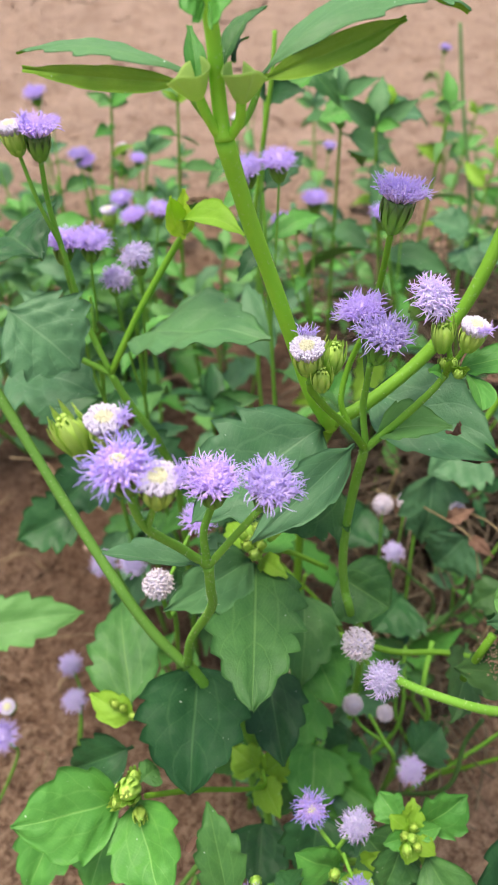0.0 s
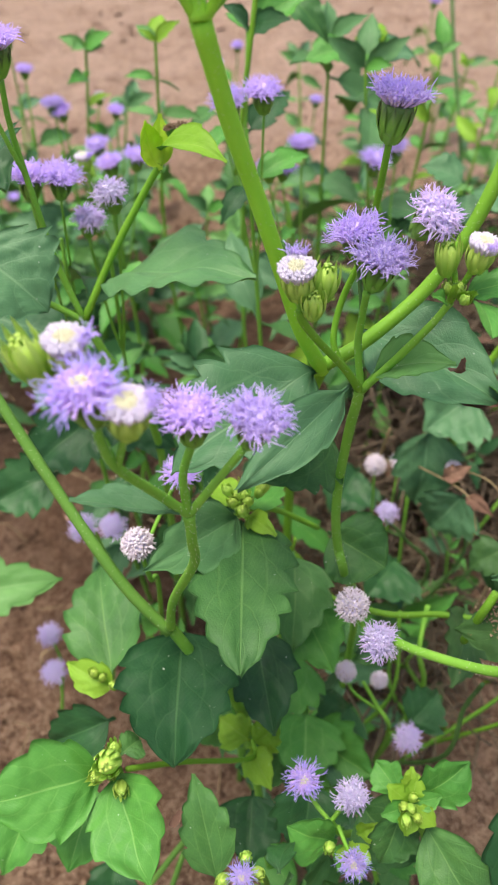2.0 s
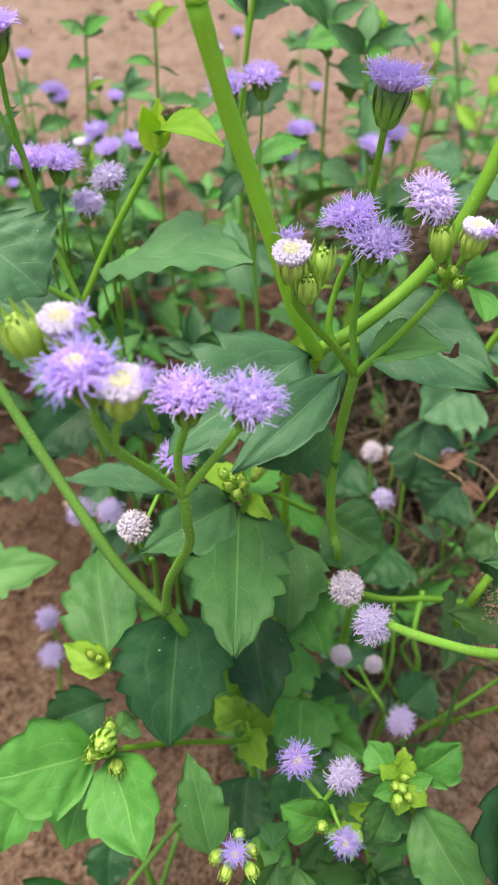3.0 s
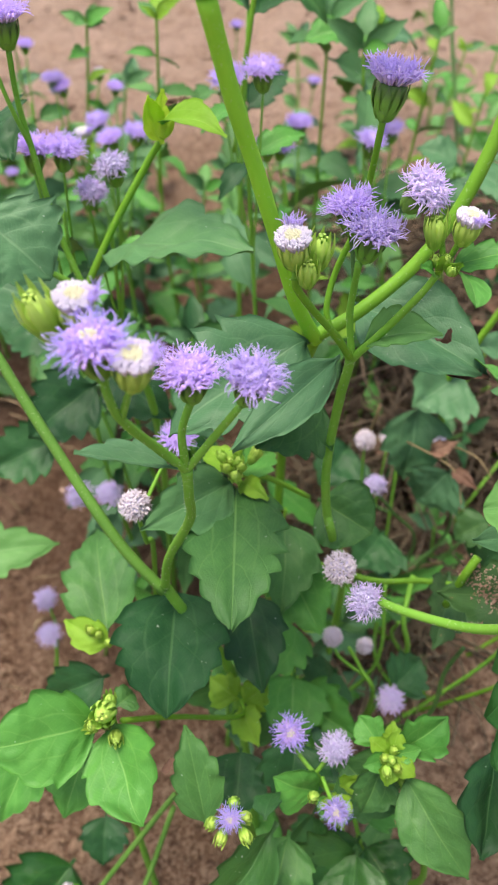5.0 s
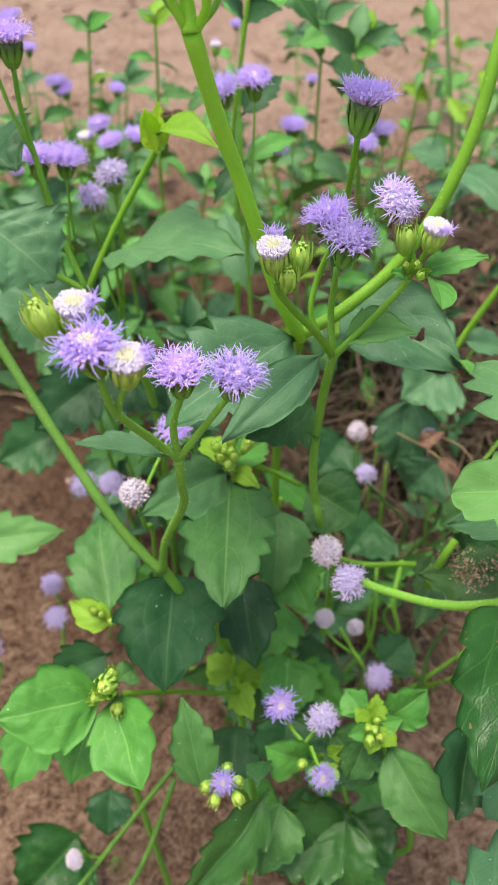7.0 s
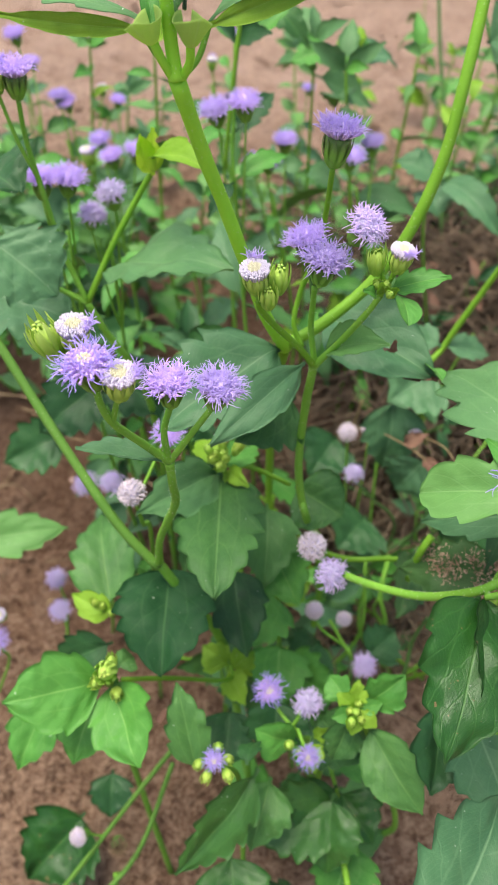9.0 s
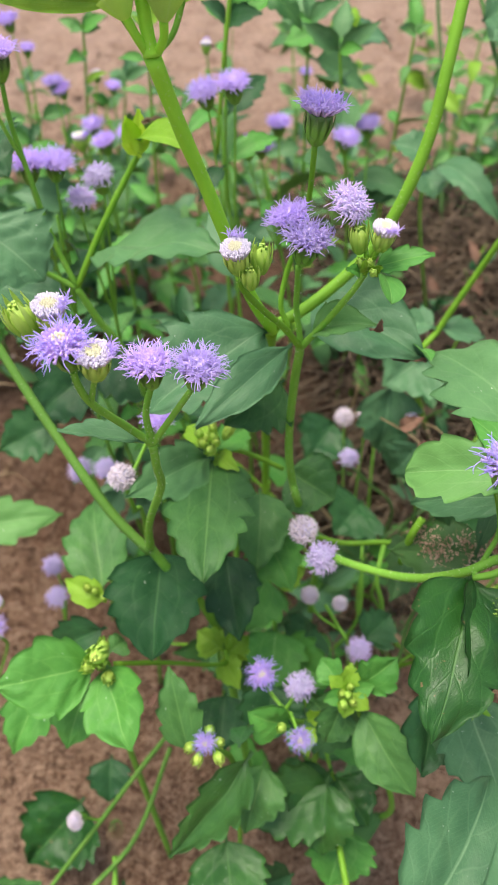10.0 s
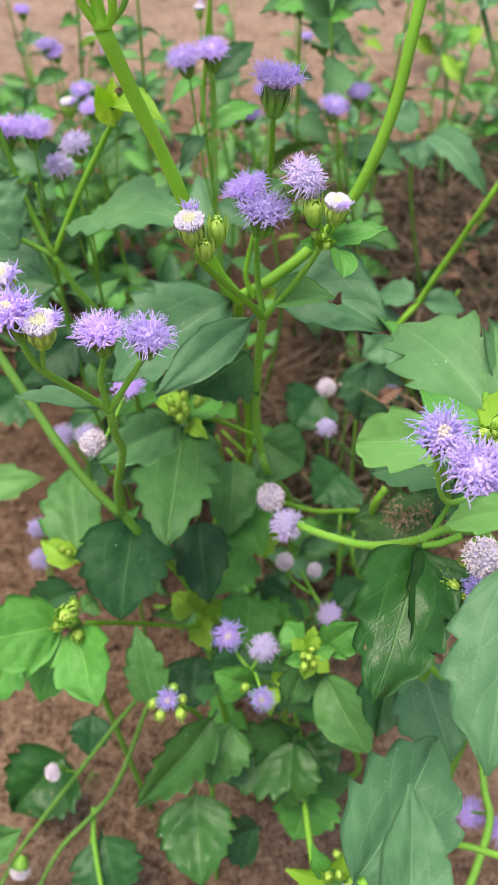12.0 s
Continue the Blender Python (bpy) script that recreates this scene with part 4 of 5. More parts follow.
leaf(p, (0.0038, 0.0899, 0.1076), (0.0088, 0.0775, 0.1101), 0.010, (0.0, -0.7, 0.7), 0.1, "young", 3)

# ---- the shoot with the small opening head ----
p = thing("flowering_weed", root(0.008, 0.03), "short weed shoot with a small opening lilac head", "plant", "lilac weeds")
stem(p, [root(0.008, 0.03), (0.0077, 0.0557, 0.0911), (0.0029, 0.0514, 0.1337), (0.0006, 0.0496, 0.1454)], 1.5, 1.0, "green")
head(p, (0.0006, 0.0499, 0.1456), (0, -0.6, 0.8), "star", 0.52)
for at, way in (((-0.0024, 0.0492, 0.1437), (-0.35, -0.6, 0.75)), ((0.0033, 0.0502, 0.1432), (0.3, -0.5, 0.8)), ((0.0031, 0.0469, 0.1444), (0.35, -0.75, 0.5)), ((-0.0007, 0.0468, 0.1442), (-0.2, -0.8, 0.5)), ((0.0014, 0.0529, 0.1429), (0.05, -0.35, 0.9))):
    stem(p, [(0.0003, 0.0500, 0.1404), at], 0.6, 0.6, "lime")
    head(p, at, way, "bud", 0.6)
leaf(p, (0.0124, 0.0549, 0.1210), (-0.0105, 0.0308, 0.1103), 0.0185, (0.25, -0.75, 0.6), 0.08, "glossy", 5, depth=0.34, fold=0.2, peak=0.42)
leaf(p, (0.0089, 0.0521, 0.1317), (0.0120, 0.0596, 0.1277), 0.008, (-0.4, -0.6, 0.6), 0.2, "dark", 2)
leaf(p, (0.0161, 0.0558, 0.1111), (0.0102, 0.0389, 0.1004), 0.018, (-0.1, -0.75, 0.6), 0.08, "mid", 4)
leaf(p, (0.0375, 0.0553, 0.0911), (0.0094, 0.0466, 0.0884), 0.026, (0.1, -0.6, 0.8), 0.10, "glossy", 5)
leaf(p, (0.0356, 0.0560, 0.0943), (0.0335, 0.0372, 0.0805), 0.022, (-0.3, -0.7, 0.6), 0.10, "glossy", 5)
leaf(p, (0.0042, 0.0424, 0.0861), (0.0075, 0.0156, 0.0801), 0.025, (0.0, -0.8, 0.6), 0.06, "glossy", 6, depth=0.2)
leaf(p, (0.0253, 0.0354, 0.0670), (0.0092, 0.0291, 0.0680), 0.022, (0.0, -0.8, 0.6), 0.06, "dark", 5)
stem(p, [(0.0373, 0.0547, 0.0808), (0.0391, 0.0383, 0.0806), (0.0414, 0.0211, 0.0785), (0.0438, 0.0068, 0.0748)], 1.5, 1.7, "lime", 1.5)
for k in range(7):
    w = k * 0.9 + 0.2
    at = Vector((0.0438, 0.0136, 0.1081))
    leaf(p, tuple(at), tuple(at + Vector((0.0125 * math.cos(w), 0.008 * math.sin(w), 0.007 * math.sin(w) + 0.002))), 0.0062, (0, -0.6, 0.75), 0.1, "young" if k % 2 else "bright", 2, rows=20, cols=3)
stem(p, [(0.0438, 0.0068, 0.0748), (0.0438, 0.0100, 0.0951), (0.0438, 0.0133, 0.1079)], 1.2, 1.0, "lime")
cluster(p, (0.0457, 0.0149, 0.1129), (0, -0.5, 0.9), 6, 0.6, 51, 0.006)
head(p, (0.0485, 0.0120, 0.1106), (0, -0.5, 0.9), "opening", 0.8)

p = thing("flowering_weed", root(0.03, 0.095), "leafy understorey weed with mid-green leaves", "plant", "lilac weeds")
stem(p, [root(0.03, 0.095), (0.0222, 0.1075, 0.0783), (0.0183, 0.1129, 0.1183), (0.0157, 0.1182, 0.1378)], 1.5, 1.1, "green")
# Bright tone makes up in colour for light that misses these low leaves.
leaf(p, (0.0175, 0.1164, 0.1338), (0.0095, 0.1324, 0.1338), 0.016, (-0.1, -0.6, 0.8), 0.08, "bright", 4)
leaf(p, (0.0166, 0.1182, 0.1378), (0.0250, 0.0982, 0.1345), 0.020, (0.1, -0.75, 0.6), 0.08, "bright", 4)
leaf(p, (0.0183, 0.1129, 0.1183), (0.0080, 0.0938, 0.1161), 0.022, (-0.1, -0.75, 0.6), 0.08, "bright", 4)
leaf(p, (0.0212, 0.1079, 0.0913), (0.0185, 0.0853, 0.0888), 0.024, (0.0, -0.75, 0.6), 0.08, "bright", 4)
leaf(p, (0.0222, 0.1053, 0.0829), (0.0403, 0.0888, 0.0860), 0.024, (0.2, -0.75, 0.6), 0.08, "bright", 4)
leaf(p, (0.0233, 0.1037, 0.0816), (-0.0009, 0.0930, 0.0850), 0.022, (-0.2, -0.75, 0.6), 0.08, "mid", 4)
stem(p, [root(0.045, 0.05), (0.0446, 0.0461, 0.0548), (0.0397, 0.0563, 0.0783), (0.0355, 0.0639, 0.0945)], 1.4, 1.0, "green")
leaf(p, (0.0375, 0.0603, 0.0890), (0.0229, 0.0448, 0.0873), 0.024, (-0.1, -0.75, 0.6), 0.08, "wet", 4)
leaf(p, (0.0385, 0.0591, 0.0869), (0.0481, 0.0443, 0.0839), 0.020, (0.2, -0.6, 0.75), 0.08, "wet", 4)
leaf(p, (0.0364, 0.0632, 0.0939), (0.0469, 0.0727, 0.0937), 0.017, (0.2, -0.6, 0.8), 0.08, "bright", 4)
leaf(p, (0.0420, 0.0501, 0.0682), (0.0361, 0.0319, 0.0628), 0.026, (0.0, -0.75, 0.6), 0.08, "bright", 5)

# ---- the three star-like heads ----
p = thing("flowering_weed", root(0.03, 0.06), "weed with three star-like lilac heads seen from above", "plant", "lilac weeds")
stem(p, [root(0.03, 0.06), (0.0333, 0.0682, 0.0890), (0.0243, 0.0633, 0.1217), (0.0216, 0.0638, 0.1288)], 1.6, 1.2, "green")
stem(p, [(0.0216, 0.0636, 0.1286), (0.0177, 0.0683, 0.1300), (0.0155, 0.0729, 0.1340)], 0.9, 0.8, "green", 0.5)
stem(p, [(0.0216, 0.0636, 0.1286), (0.0239, 0.0658, 0.1319), (0.0251, 0.0681, 0.1365)], 0.9, 0.8, "green", 0.5)
stem(p, [(0.0231, 0.0624, 0.1302), (0.0243, 0.0583, 0.1307), (0.0250, 0.0558, 0.1325)], 0.8, 0.7, "green")
head(p, (0.0155, 0.0729, 0.1340), (-0.05, -0.55, 0.84), "star", 0.78)
head(p, (0.0251, 0.0681, 0.1365), (0.05, -0.5, 0.85), "pom", 0.92)
head(p, (0.0250, 0.0558, 0.1325), (0.0, -0.65, 0.75), "star", 0.64)
head(p, (0.0208, 0.0580, 0.1317), (-0.2, -0.5, 0.8), "bud", 0.6)
leaf(p, (0.0233, 0.0610, 0.1237), (0.0112, 0.0622, 0.1312), 0.0130, (0.1, -0.75, 0.6), 0.12, "bright", 2, depth=0.08, peak=0.5)
leaf(p, (0.0265, 0.0609, 0.1237), (0.0274, 0.0515, 0.1261), 0.0085, (0.0, -0.75, 0.6), 0.1, "young", 2)
leaf(p, (0.0281, 0.0621, 0.1247), (0.0327, 0.0631, 0.1283), 0.006, (0.0, -0.6, 0.6), 0.1, "young", 2)
leaf(p, (0.0241, 0.0603, 0.1231), (0.0229, 0.0544, 0.1245), 0.005, (0.0, -0.6, 0.6), 0.1, "bright", 1)
leaf(p, (0.0297, 0.0705, 0.1201), (0.0437, 0.0582, 0.1175), 0.022, (0.1, -0.75, 0.6), 0.1, "mid", 4)
leaf(p, (0.0185, 0.0794, 0.1118), (0.0164, 0.0631, 0.1042), 0.022, (0.1, -0.75, 0.6), 0.1, "dark", 4)
leaf(p, (0.0041, 0.0810, 0.0998), (0.0025, 0.0623, 0.0968), 0.02, (-0.1, -0.75, 0.6), 0.1, "dark", 4)

# ---- the rosette with yellow-green buds ----
p = thing("flowering_weed", root(0.055, 0.07), "weed rosette with yellow-green buds and oval leaves", "plant", "lilac weeds")
stem(p, [root(0.055, 0.07), (0.0597, 0.0557, 0.0585), (0.0500, 0.0601, 0.1020), (0.0401, 0.0650, 0.1353)], 1.7, 1.3, "green")
cluster(p, (0.0377, 0.0625, 0.1423), (0, -0.6, 0.8), 5, 0.5, 61, 0.0026)
for k in range(6):
    w = k * 1.05 + 0.3
    at = Vector((0.0381, 0.0634, 0.1419))
    leaf(p, tuple(at), tuple(at + Vector((0.0070 * math.cos(w), 0.0052 * math.sin(w) - 0.001, 0.0040 * math.sin(w) + 0.001))), 0.0052, (0, -0.6, 0.75), 0.1, "young" if k % 3 else "bright", 3, rows=24, cols=3, depth=0.15, peak=0.5)
leaf(p, (0.0401, 0.0651, 0.1407), (0.0510, 0.0691, 0.1495), 0.0130, (0.0, -0.7, 0.65), 0.1, "bright", 3, peak=0.5, stalk=0.03)
leaf(p, (0.0365, 0.0654, 0.1409), (0.0315, 0.0723, 0.1429), 0.0090, (0.0, -0.7, 0.65), 0.1, "bright", 2, peak=0.5)
leaf(p, (0.0385, 0.0657, 0.1412), (0.0393, 0.0704, 0.1440), 0.0050, (0.0, -0.7, 0.65), 0.1, "young", 2)
leaf(p, (0.0420, 0.0609, 0.1357), (0.0547, 0.0404, 0.1286), 0.0165, (-0.15, -0.78, 0.6), 0.08, "mid", 4, peak=0.45, stalk=0.03, depth=0.1)
leaf(p, (0.0371, 0.0637, 0.1328), (0.0323, 0.0555, 0.1256), 0.013, (0.1, -0.7, 0.65), 0.1, "mid", 3)

# ---- the branch with the wet leaf ----
p = thing("flowering_weed", root(0.10, 0.06), "weed with a horizontal branch and a wet drooping leaf", "plant", "lilac weeds")
stem(p, [root(0.10, 0.06), (0.0951, 0.0727, 0.1333), (0.0799, 0.0717, 0.1853), (0.0670, 0.0692, 0.1975), (0.0589, 0.0677, 0.1949), (0.0504, 0.0741, 0.1818), (0.0400, 0.0820, 0.1740), (0.0331, 0.0886, 0.1690)], 2.0, 1.5, "green", 1.6, swell=0.15)
stem(p, [(0.0603, 0.0662, 0.1962), (0.0632, 0.0694, 0.1990), (0.0648, 0.0718, 0.2064), (0.0557, 0.0661, 0.2332), (0.0536, 0.0656, 0.2394)], 1.0, 0.8, "green", 0.8)
stem(p, [(0.0603, 0.0658, 0.1958), (0.0636, 0.0652, 0.1980), (0.0677, 0.0654, 0.2009)], 1.3, 1.3, "green", 1.0)
stem(p, [(0.0331, 0.0886, 0.1690), (0.0305, 0.0962, 0.1597), (0.0287, 0.0986, 0.1604)], 0.9, 0.8, "green")
head(p, (0.0312, 0.0900, 0.1649), (-0.05, -0.45, 0.88), "pom", 1.0)
head(p, (0.0280, 0.1016, 0.1590), (-0.15, -0.3, 0.93), "faded", 1.12)
leaf(p, (0.0592, 0.0654, 0.1968), (0.0470, 0.0331, 0.1885), 0.0240, (-0.1, -0.75, 0.5), 0.10, "wet", 4, fold=0.16, peak=0.36, stalk=0.02, curl=0.04, depth=0.22, blunt=0.85, wave=0.13, label="wet glossy green leaf with a torn brown edge")
leaf(p, (0.0605, 0.0663, 0.1949), (0.0560, 0.0390, 0.1897), 0.0140, (0.25, -0.75, 0.5), 0.10, "wet", 4, fold=0.3, peak=0.42, stalk=0.02, depth=0.16, blunt=0.9)
leaf(p, (0.0600, 0.0653, 0.1954), (0.0672, 0.0500, 0.1888), 0.0150, (0.3, -0.75, 0.5), 0.1, "wet", 4, peak=0.5)
leaf(p, (0.0759, 0.0865, 0.1716), (0.0510, 0.0960, 0.1597), 0.018, (0.0, -0.5, 0.85), 0.06, "soiled", 5, fold=0.1, label="dark leaf sprinkled with brown grit")
leaf(p, (0.0610, 0.1134, 0.1419), (0.0527, 0.0902, 0.1415), 0.016, (0.3, -0.6, 0.75), 0.06, "soiled", 5, label="dark leaf sprinkled with brown grit")
stem(p, [(0.0561, 0.0989, 0.1490), (0.0554, 0.0950, 0.1682), (0.0578, 0.0968, 0.1738)], 1.6, 1.6, "lime", 1.6, name="cut_stem")
stem(p, [(0.0228, 0.1215, 0.1352), (0.0405, 0.1144, 0.1359), (0.0539, 0.1115, 0.1401), (0.0668, 0.1073, 0.1432)], 1.4, 1.3, "lime")
leaf(p, (0.0671, 0.0812, 0.1802), (0.0832, 0.1069, 0.1761), 0.006, (-0.4, -0.5, 0.7), 0.1, "soiled", 2)

# ---- the plant at the right with the large pale leaves ----
p = thing("flowering_weed", root(0.115, 0.085), "weed with large pale grey-green toothed leaves", "plant", "lilac weeds")
stem(p, [root(0.115, 0.085), (0.1010, 0.0824, 0.1589), (0.0790, 0.0701, 0.2134), (0.0684, 0.0663, 0.2297), (0.0706, 0.0847, 0.2250)], 2.0, 1.4, "green")
stem(p, [(0.0669, 0.0584, 0.2298), (0.0578, 0.0547, 0.2296), (0.0545, 0.0557, 0.2368), (0.0538, 0.0575, 0.2408)], 0.9, 0.8, "green", 1.0)
stem(p, [(0.0663, 0.0556, 0.2302), (0.0610, 0.0503, 0.2363), (0.0578, 0.0496, 0.2409)], 0.9, 0.8, "green", 1.0)
head(p, (0.0544, 0.0596, 0.2381), (0.0, -0.2, 0.97), "star", 0.95)
head(p, (0.0571, 0.0497, 0.2416), (0.05, -0.2, 0.97), "open", 1.0)
head(p, (0.0625, 0.0499, 0.2385), (0.15, -0.2, 0.97), "open", 1.0)
leaf(p, (0.0765, 0.0775, 0.2199), (0.0578, 0.1176, 0.2131), 0.0255, (0.1, -0.6, 0.75), 0.12, "pale", 4, peak=0.5, depth=0.42, stalk=0.03, blunt=0.8)
leaf(p, (0.0751, 0.0862, 0.2198), (0.0856, 0.1096, 0.2190), 0.026, (0.1, -0.6, 0.75), 0.1, "pale", 4)
leaf(p, (0.0666, 0.0643, 0.2269), (0.0565, 0.0832, 0.2279), 0.0095, (0.2, -0.6, 0.75), 0.1, "bright", 2, depth=0.06)
leaf(p, (0.0680, 0.0683, 0.2288), (0.0443, 0.0783, 0.2167), 0.0140, (0.0, -0.45, 0.88), 0.10, "soft", 3, peak=0.6, depth=0.24, blunt=0.55)
leaf(p, (0.0724, 0.0787, 0.2075), (0.0510, 0.0894, 0.1909), 0.012, (0.0, -0.4, 0.9), 0.08, "grey", 3)
leaf(p, (0.0675, 0.0644, 0.2320), (0.0704, 0.0788, 0.2332), 0.008, (-0.2, -0.6, 0.6), 0.1, "young", 2)
leaf(p, (0.0626, 0.0385, 0.2524), (0.0534, 0.0429, 0.2408), 0.0065, (0.0, -0.3, 0.93), 0.08, "soft", 2)
cluster(p, (0.0662, 0.0664, 0.2337), (0, -0.4, 0.9), 4, 0.6, 71, 0.003)
# the big drooping leaf and the shoots round it
leaf(p, (0.0641, 0.0395, 0.2430), (0.0560, 0.0078, 0.2308), 0.018, (-0.35, -0.85, 0.35), 0.06, "grey", 4, peak=0.5, fold=0.1)
head(p, (0.0681, 0.0551, 0.2068), (-0.05, -0.3, 0.95), "faded", 1.15)
head(p, (0.0711, 0.0572, 0.1905), (0.1, -0.4, 0.9), "star", 0.85)
stem(p, [(0.0681, 0.0546, 0.2064), (0.0733, 0.0516, 0.1989), (0.0826, 0.0525, 0.1866)], 0.9, 1.0, "green")
stem(p, [(0.0711, 0.0572, 0.1905), (0.0732, 0.0557, 0.1868), (0.0844, 0.0537, 0.1812)], 0.8, 1.0, "green")
cluster(p, (0.0664, 0.0581, 0.1914), (-0.1, -0.5, 0.9), 4, 0.7, 72, 0.004)
stem(p, [(0.0669, 0.0585, 0.1892), (0.0696, 0.0565, 0.1836), (0.0776, 0.0549, 0.1784)], 0.8, 1.0, "lime")

# ---- the front leaves at the lower right ----
p = thing("flowering_weed", root(0.075, 0.02), "leafy weed with large toothed leaves and a tall pale blade", "plant", "lilac weeds")
stem(p, [root(0.075, 0.02), (0.0689, -0.0093, 0.0998), (0.0524, -0.0014, 0.1510), (0.0456, 0.0052, 0.1627)], 1.8, 1.4, "green")
leaf(p, (0.0438, 0.0046, 0.1597), (0.0654, 0.0348, 0.1627), 0.0275, (0.0, -0.5, 0.86), 0.10, "grey", 4, fold=0.25, peak=0.45, stalk=0.02, depth=0.34, blunt=0.95)
leaf(p, (0.0447, -0.0122, 0.2190), (0.0461, 0.0079, 0.2260), 0.0112, (0.05, -0.85, 0.5), 0.05, "grey", 2, peak=0.36, depth=0.1)
leaf(p, (0.0655, 0.0617, 0.1496), (0.0722, 0.0344, 0.1445), 0.024, (0.1, -0.8, 0.55), 0.06, "grey", 4, peak=0.5)
leaf(p, (0.0606, 0.0636, 0.1487), (0.0541, 0.0410, 0.1424), 0.018, (0.0, -0.8, 0.55), 0.06, "dark", 3, peak=0.5)
stem(p, [(0.0633, 0.0640, 0.1515), (0.0697, 0.0551, 0.1507), (0.0774, 0.0469, 0.1492), (0.0856, 0.0394, 0.1508)], 1.4, 1.5, "lime", 0.5)
leaf(p, (0.0678, 0.0566, 0.1544), (0.0632, 0.0500, 0.1595), 0.007, (0.0, -0.8, 0.5), 0.1, "young", 2)
stem(p, [(0.0960, 0.0562, 0.0873), (0.0961, 0.0433, 0.0836), (0.0964, 0.0351, 0.0834), (0.0919, 0.0244, 0.0814), (0.0855, 0.0128, 0.0787)], 1.8, 1.9, "green", 0.6)
stem(p, [(0.0670, 0.0184, 0.1345), (0.0761, 0.0175, 0.1336), (0.0856, 0.0139, 0.1370)], 1.3, 1.4, "green")
stem(p, [(0.0964, 0.0365, 0.0845), (0.0952, 0.0389, 0.0737), (0.0935, 0.0408, 0.0689)], 0.8, 0.7, "green")
head(p, (0.0945, 0.0425, 0.0638), (-0.05, -0.4, 0.9), "open", 0.9)
head(p, (0.1013, 0.0358, 0.0712), (0.1, -0.4, 0.9), "open", 0.9)

# ---- heads low between the leaves ----
p = thing("flowering_weed", root(0.055, 0.125), "low weed with pale fading lilac heads between the leaves", "plant", "lilac weeds")
stem(p, [root(0.055, 0.125), (0.0476, 0.1050, 0.0814), (0.0431, 0.1094, 0.0904), (0.0390, 0.1143, 0.0960)], 1.2, 0.9, "green")
stem(p, [(0.0442, 0.1083, 0.0882), (0.0359, 0.1120, 0.0940), (0.0331, 0.1164, 0.0991)], 0.9, 0.7, "green")
stem(p, [(0.0476, 0.1050, 0.0814), (0.0484, 0.0940, 0.0957), (0.0477, 0.0936, 0.1019)], 0.9, 0.7, "green")
stem(p, [root(0.055, 0.125), (0.0624, 0.1221, 0.0699), (0.0589, 0.1260, 0.0931), (0.0623, 0.1376, 0.1019)], 1.5, 1.3, "green")
stem(p, [root(0.055, 0.125), (0.0610, 0.0944, 0.0855), (0.0629, 0.0969, 0.1142), (0.0652, 0.0975, 0.1280)], 1.2, 1.0, "dark")
head(p, (0.0333, 0.1166, 0.0979), (-0.05, -0.4, 0.9), "faded", 0.9)
head(p, (0.0440, 0.1167, 0.0915), (0.05, -0.4, 0.9), "faded", 0.78)
head(p, (0.0477, 0.0936, 0.1019), (0.0, -0.3, 0.95), "pom", 0.92)
leaf(p, (0.0512, 0.1020, 0.0920), (0.0621, 0.1117, 0.0940), 0.018, (0.0, -0.6, 0.8), 0.1, "dark", 4)
leaf(p, (0.0368, 0.1137, 0.0822), (0.0237, 0.1000, 0.0834), 0.022, (0.0, -0.6, 0.8), 0.1, "dark", 4)
leaf(p, (0.0197, 0.1187, 0.1063), (0.0316, 0.1216, 0.1089), 0.012, (0.0, -0.6, 0.8), 0.1, "young", 3)

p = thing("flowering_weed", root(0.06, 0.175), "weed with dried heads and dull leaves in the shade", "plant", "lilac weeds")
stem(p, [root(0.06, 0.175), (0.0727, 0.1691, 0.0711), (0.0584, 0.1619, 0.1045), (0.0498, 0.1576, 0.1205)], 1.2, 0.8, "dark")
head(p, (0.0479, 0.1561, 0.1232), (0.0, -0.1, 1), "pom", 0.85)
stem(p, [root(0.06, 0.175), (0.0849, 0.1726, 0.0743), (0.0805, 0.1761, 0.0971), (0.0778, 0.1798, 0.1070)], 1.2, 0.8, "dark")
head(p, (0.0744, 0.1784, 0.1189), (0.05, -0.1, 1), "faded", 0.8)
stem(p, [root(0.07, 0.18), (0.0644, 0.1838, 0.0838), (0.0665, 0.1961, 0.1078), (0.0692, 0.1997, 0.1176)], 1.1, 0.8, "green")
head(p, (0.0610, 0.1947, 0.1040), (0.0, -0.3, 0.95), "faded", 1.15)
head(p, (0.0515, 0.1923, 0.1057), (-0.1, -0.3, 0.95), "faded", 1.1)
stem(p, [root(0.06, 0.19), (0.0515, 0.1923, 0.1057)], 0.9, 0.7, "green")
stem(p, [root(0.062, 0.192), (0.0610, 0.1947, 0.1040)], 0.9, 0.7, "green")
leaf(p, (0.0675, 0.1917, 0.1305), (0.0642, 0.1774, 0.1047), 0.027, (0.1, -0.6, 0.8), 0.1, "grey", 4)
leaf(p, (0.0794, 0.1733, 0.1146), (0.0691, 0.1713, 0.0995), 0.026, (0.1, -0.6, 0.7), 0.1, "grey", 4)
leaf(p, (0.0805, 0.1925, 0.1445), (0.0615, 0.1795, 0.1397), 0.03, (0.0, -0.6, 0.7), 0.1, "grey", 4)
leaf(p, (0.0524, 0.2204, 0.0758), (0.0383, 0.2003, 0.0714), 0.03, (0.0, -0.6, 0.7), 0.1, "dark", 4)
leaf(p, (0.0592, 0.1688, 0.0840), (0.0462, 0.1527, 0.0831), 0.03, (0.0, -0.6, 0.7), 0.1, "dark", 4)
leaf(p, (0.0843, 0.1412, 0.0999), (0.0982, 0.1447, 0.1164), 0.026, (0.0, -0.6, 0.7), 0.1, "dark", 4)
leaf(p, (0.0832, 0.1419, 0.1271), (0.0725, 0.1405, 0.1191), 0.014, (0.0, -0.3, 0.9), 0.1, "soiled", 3)

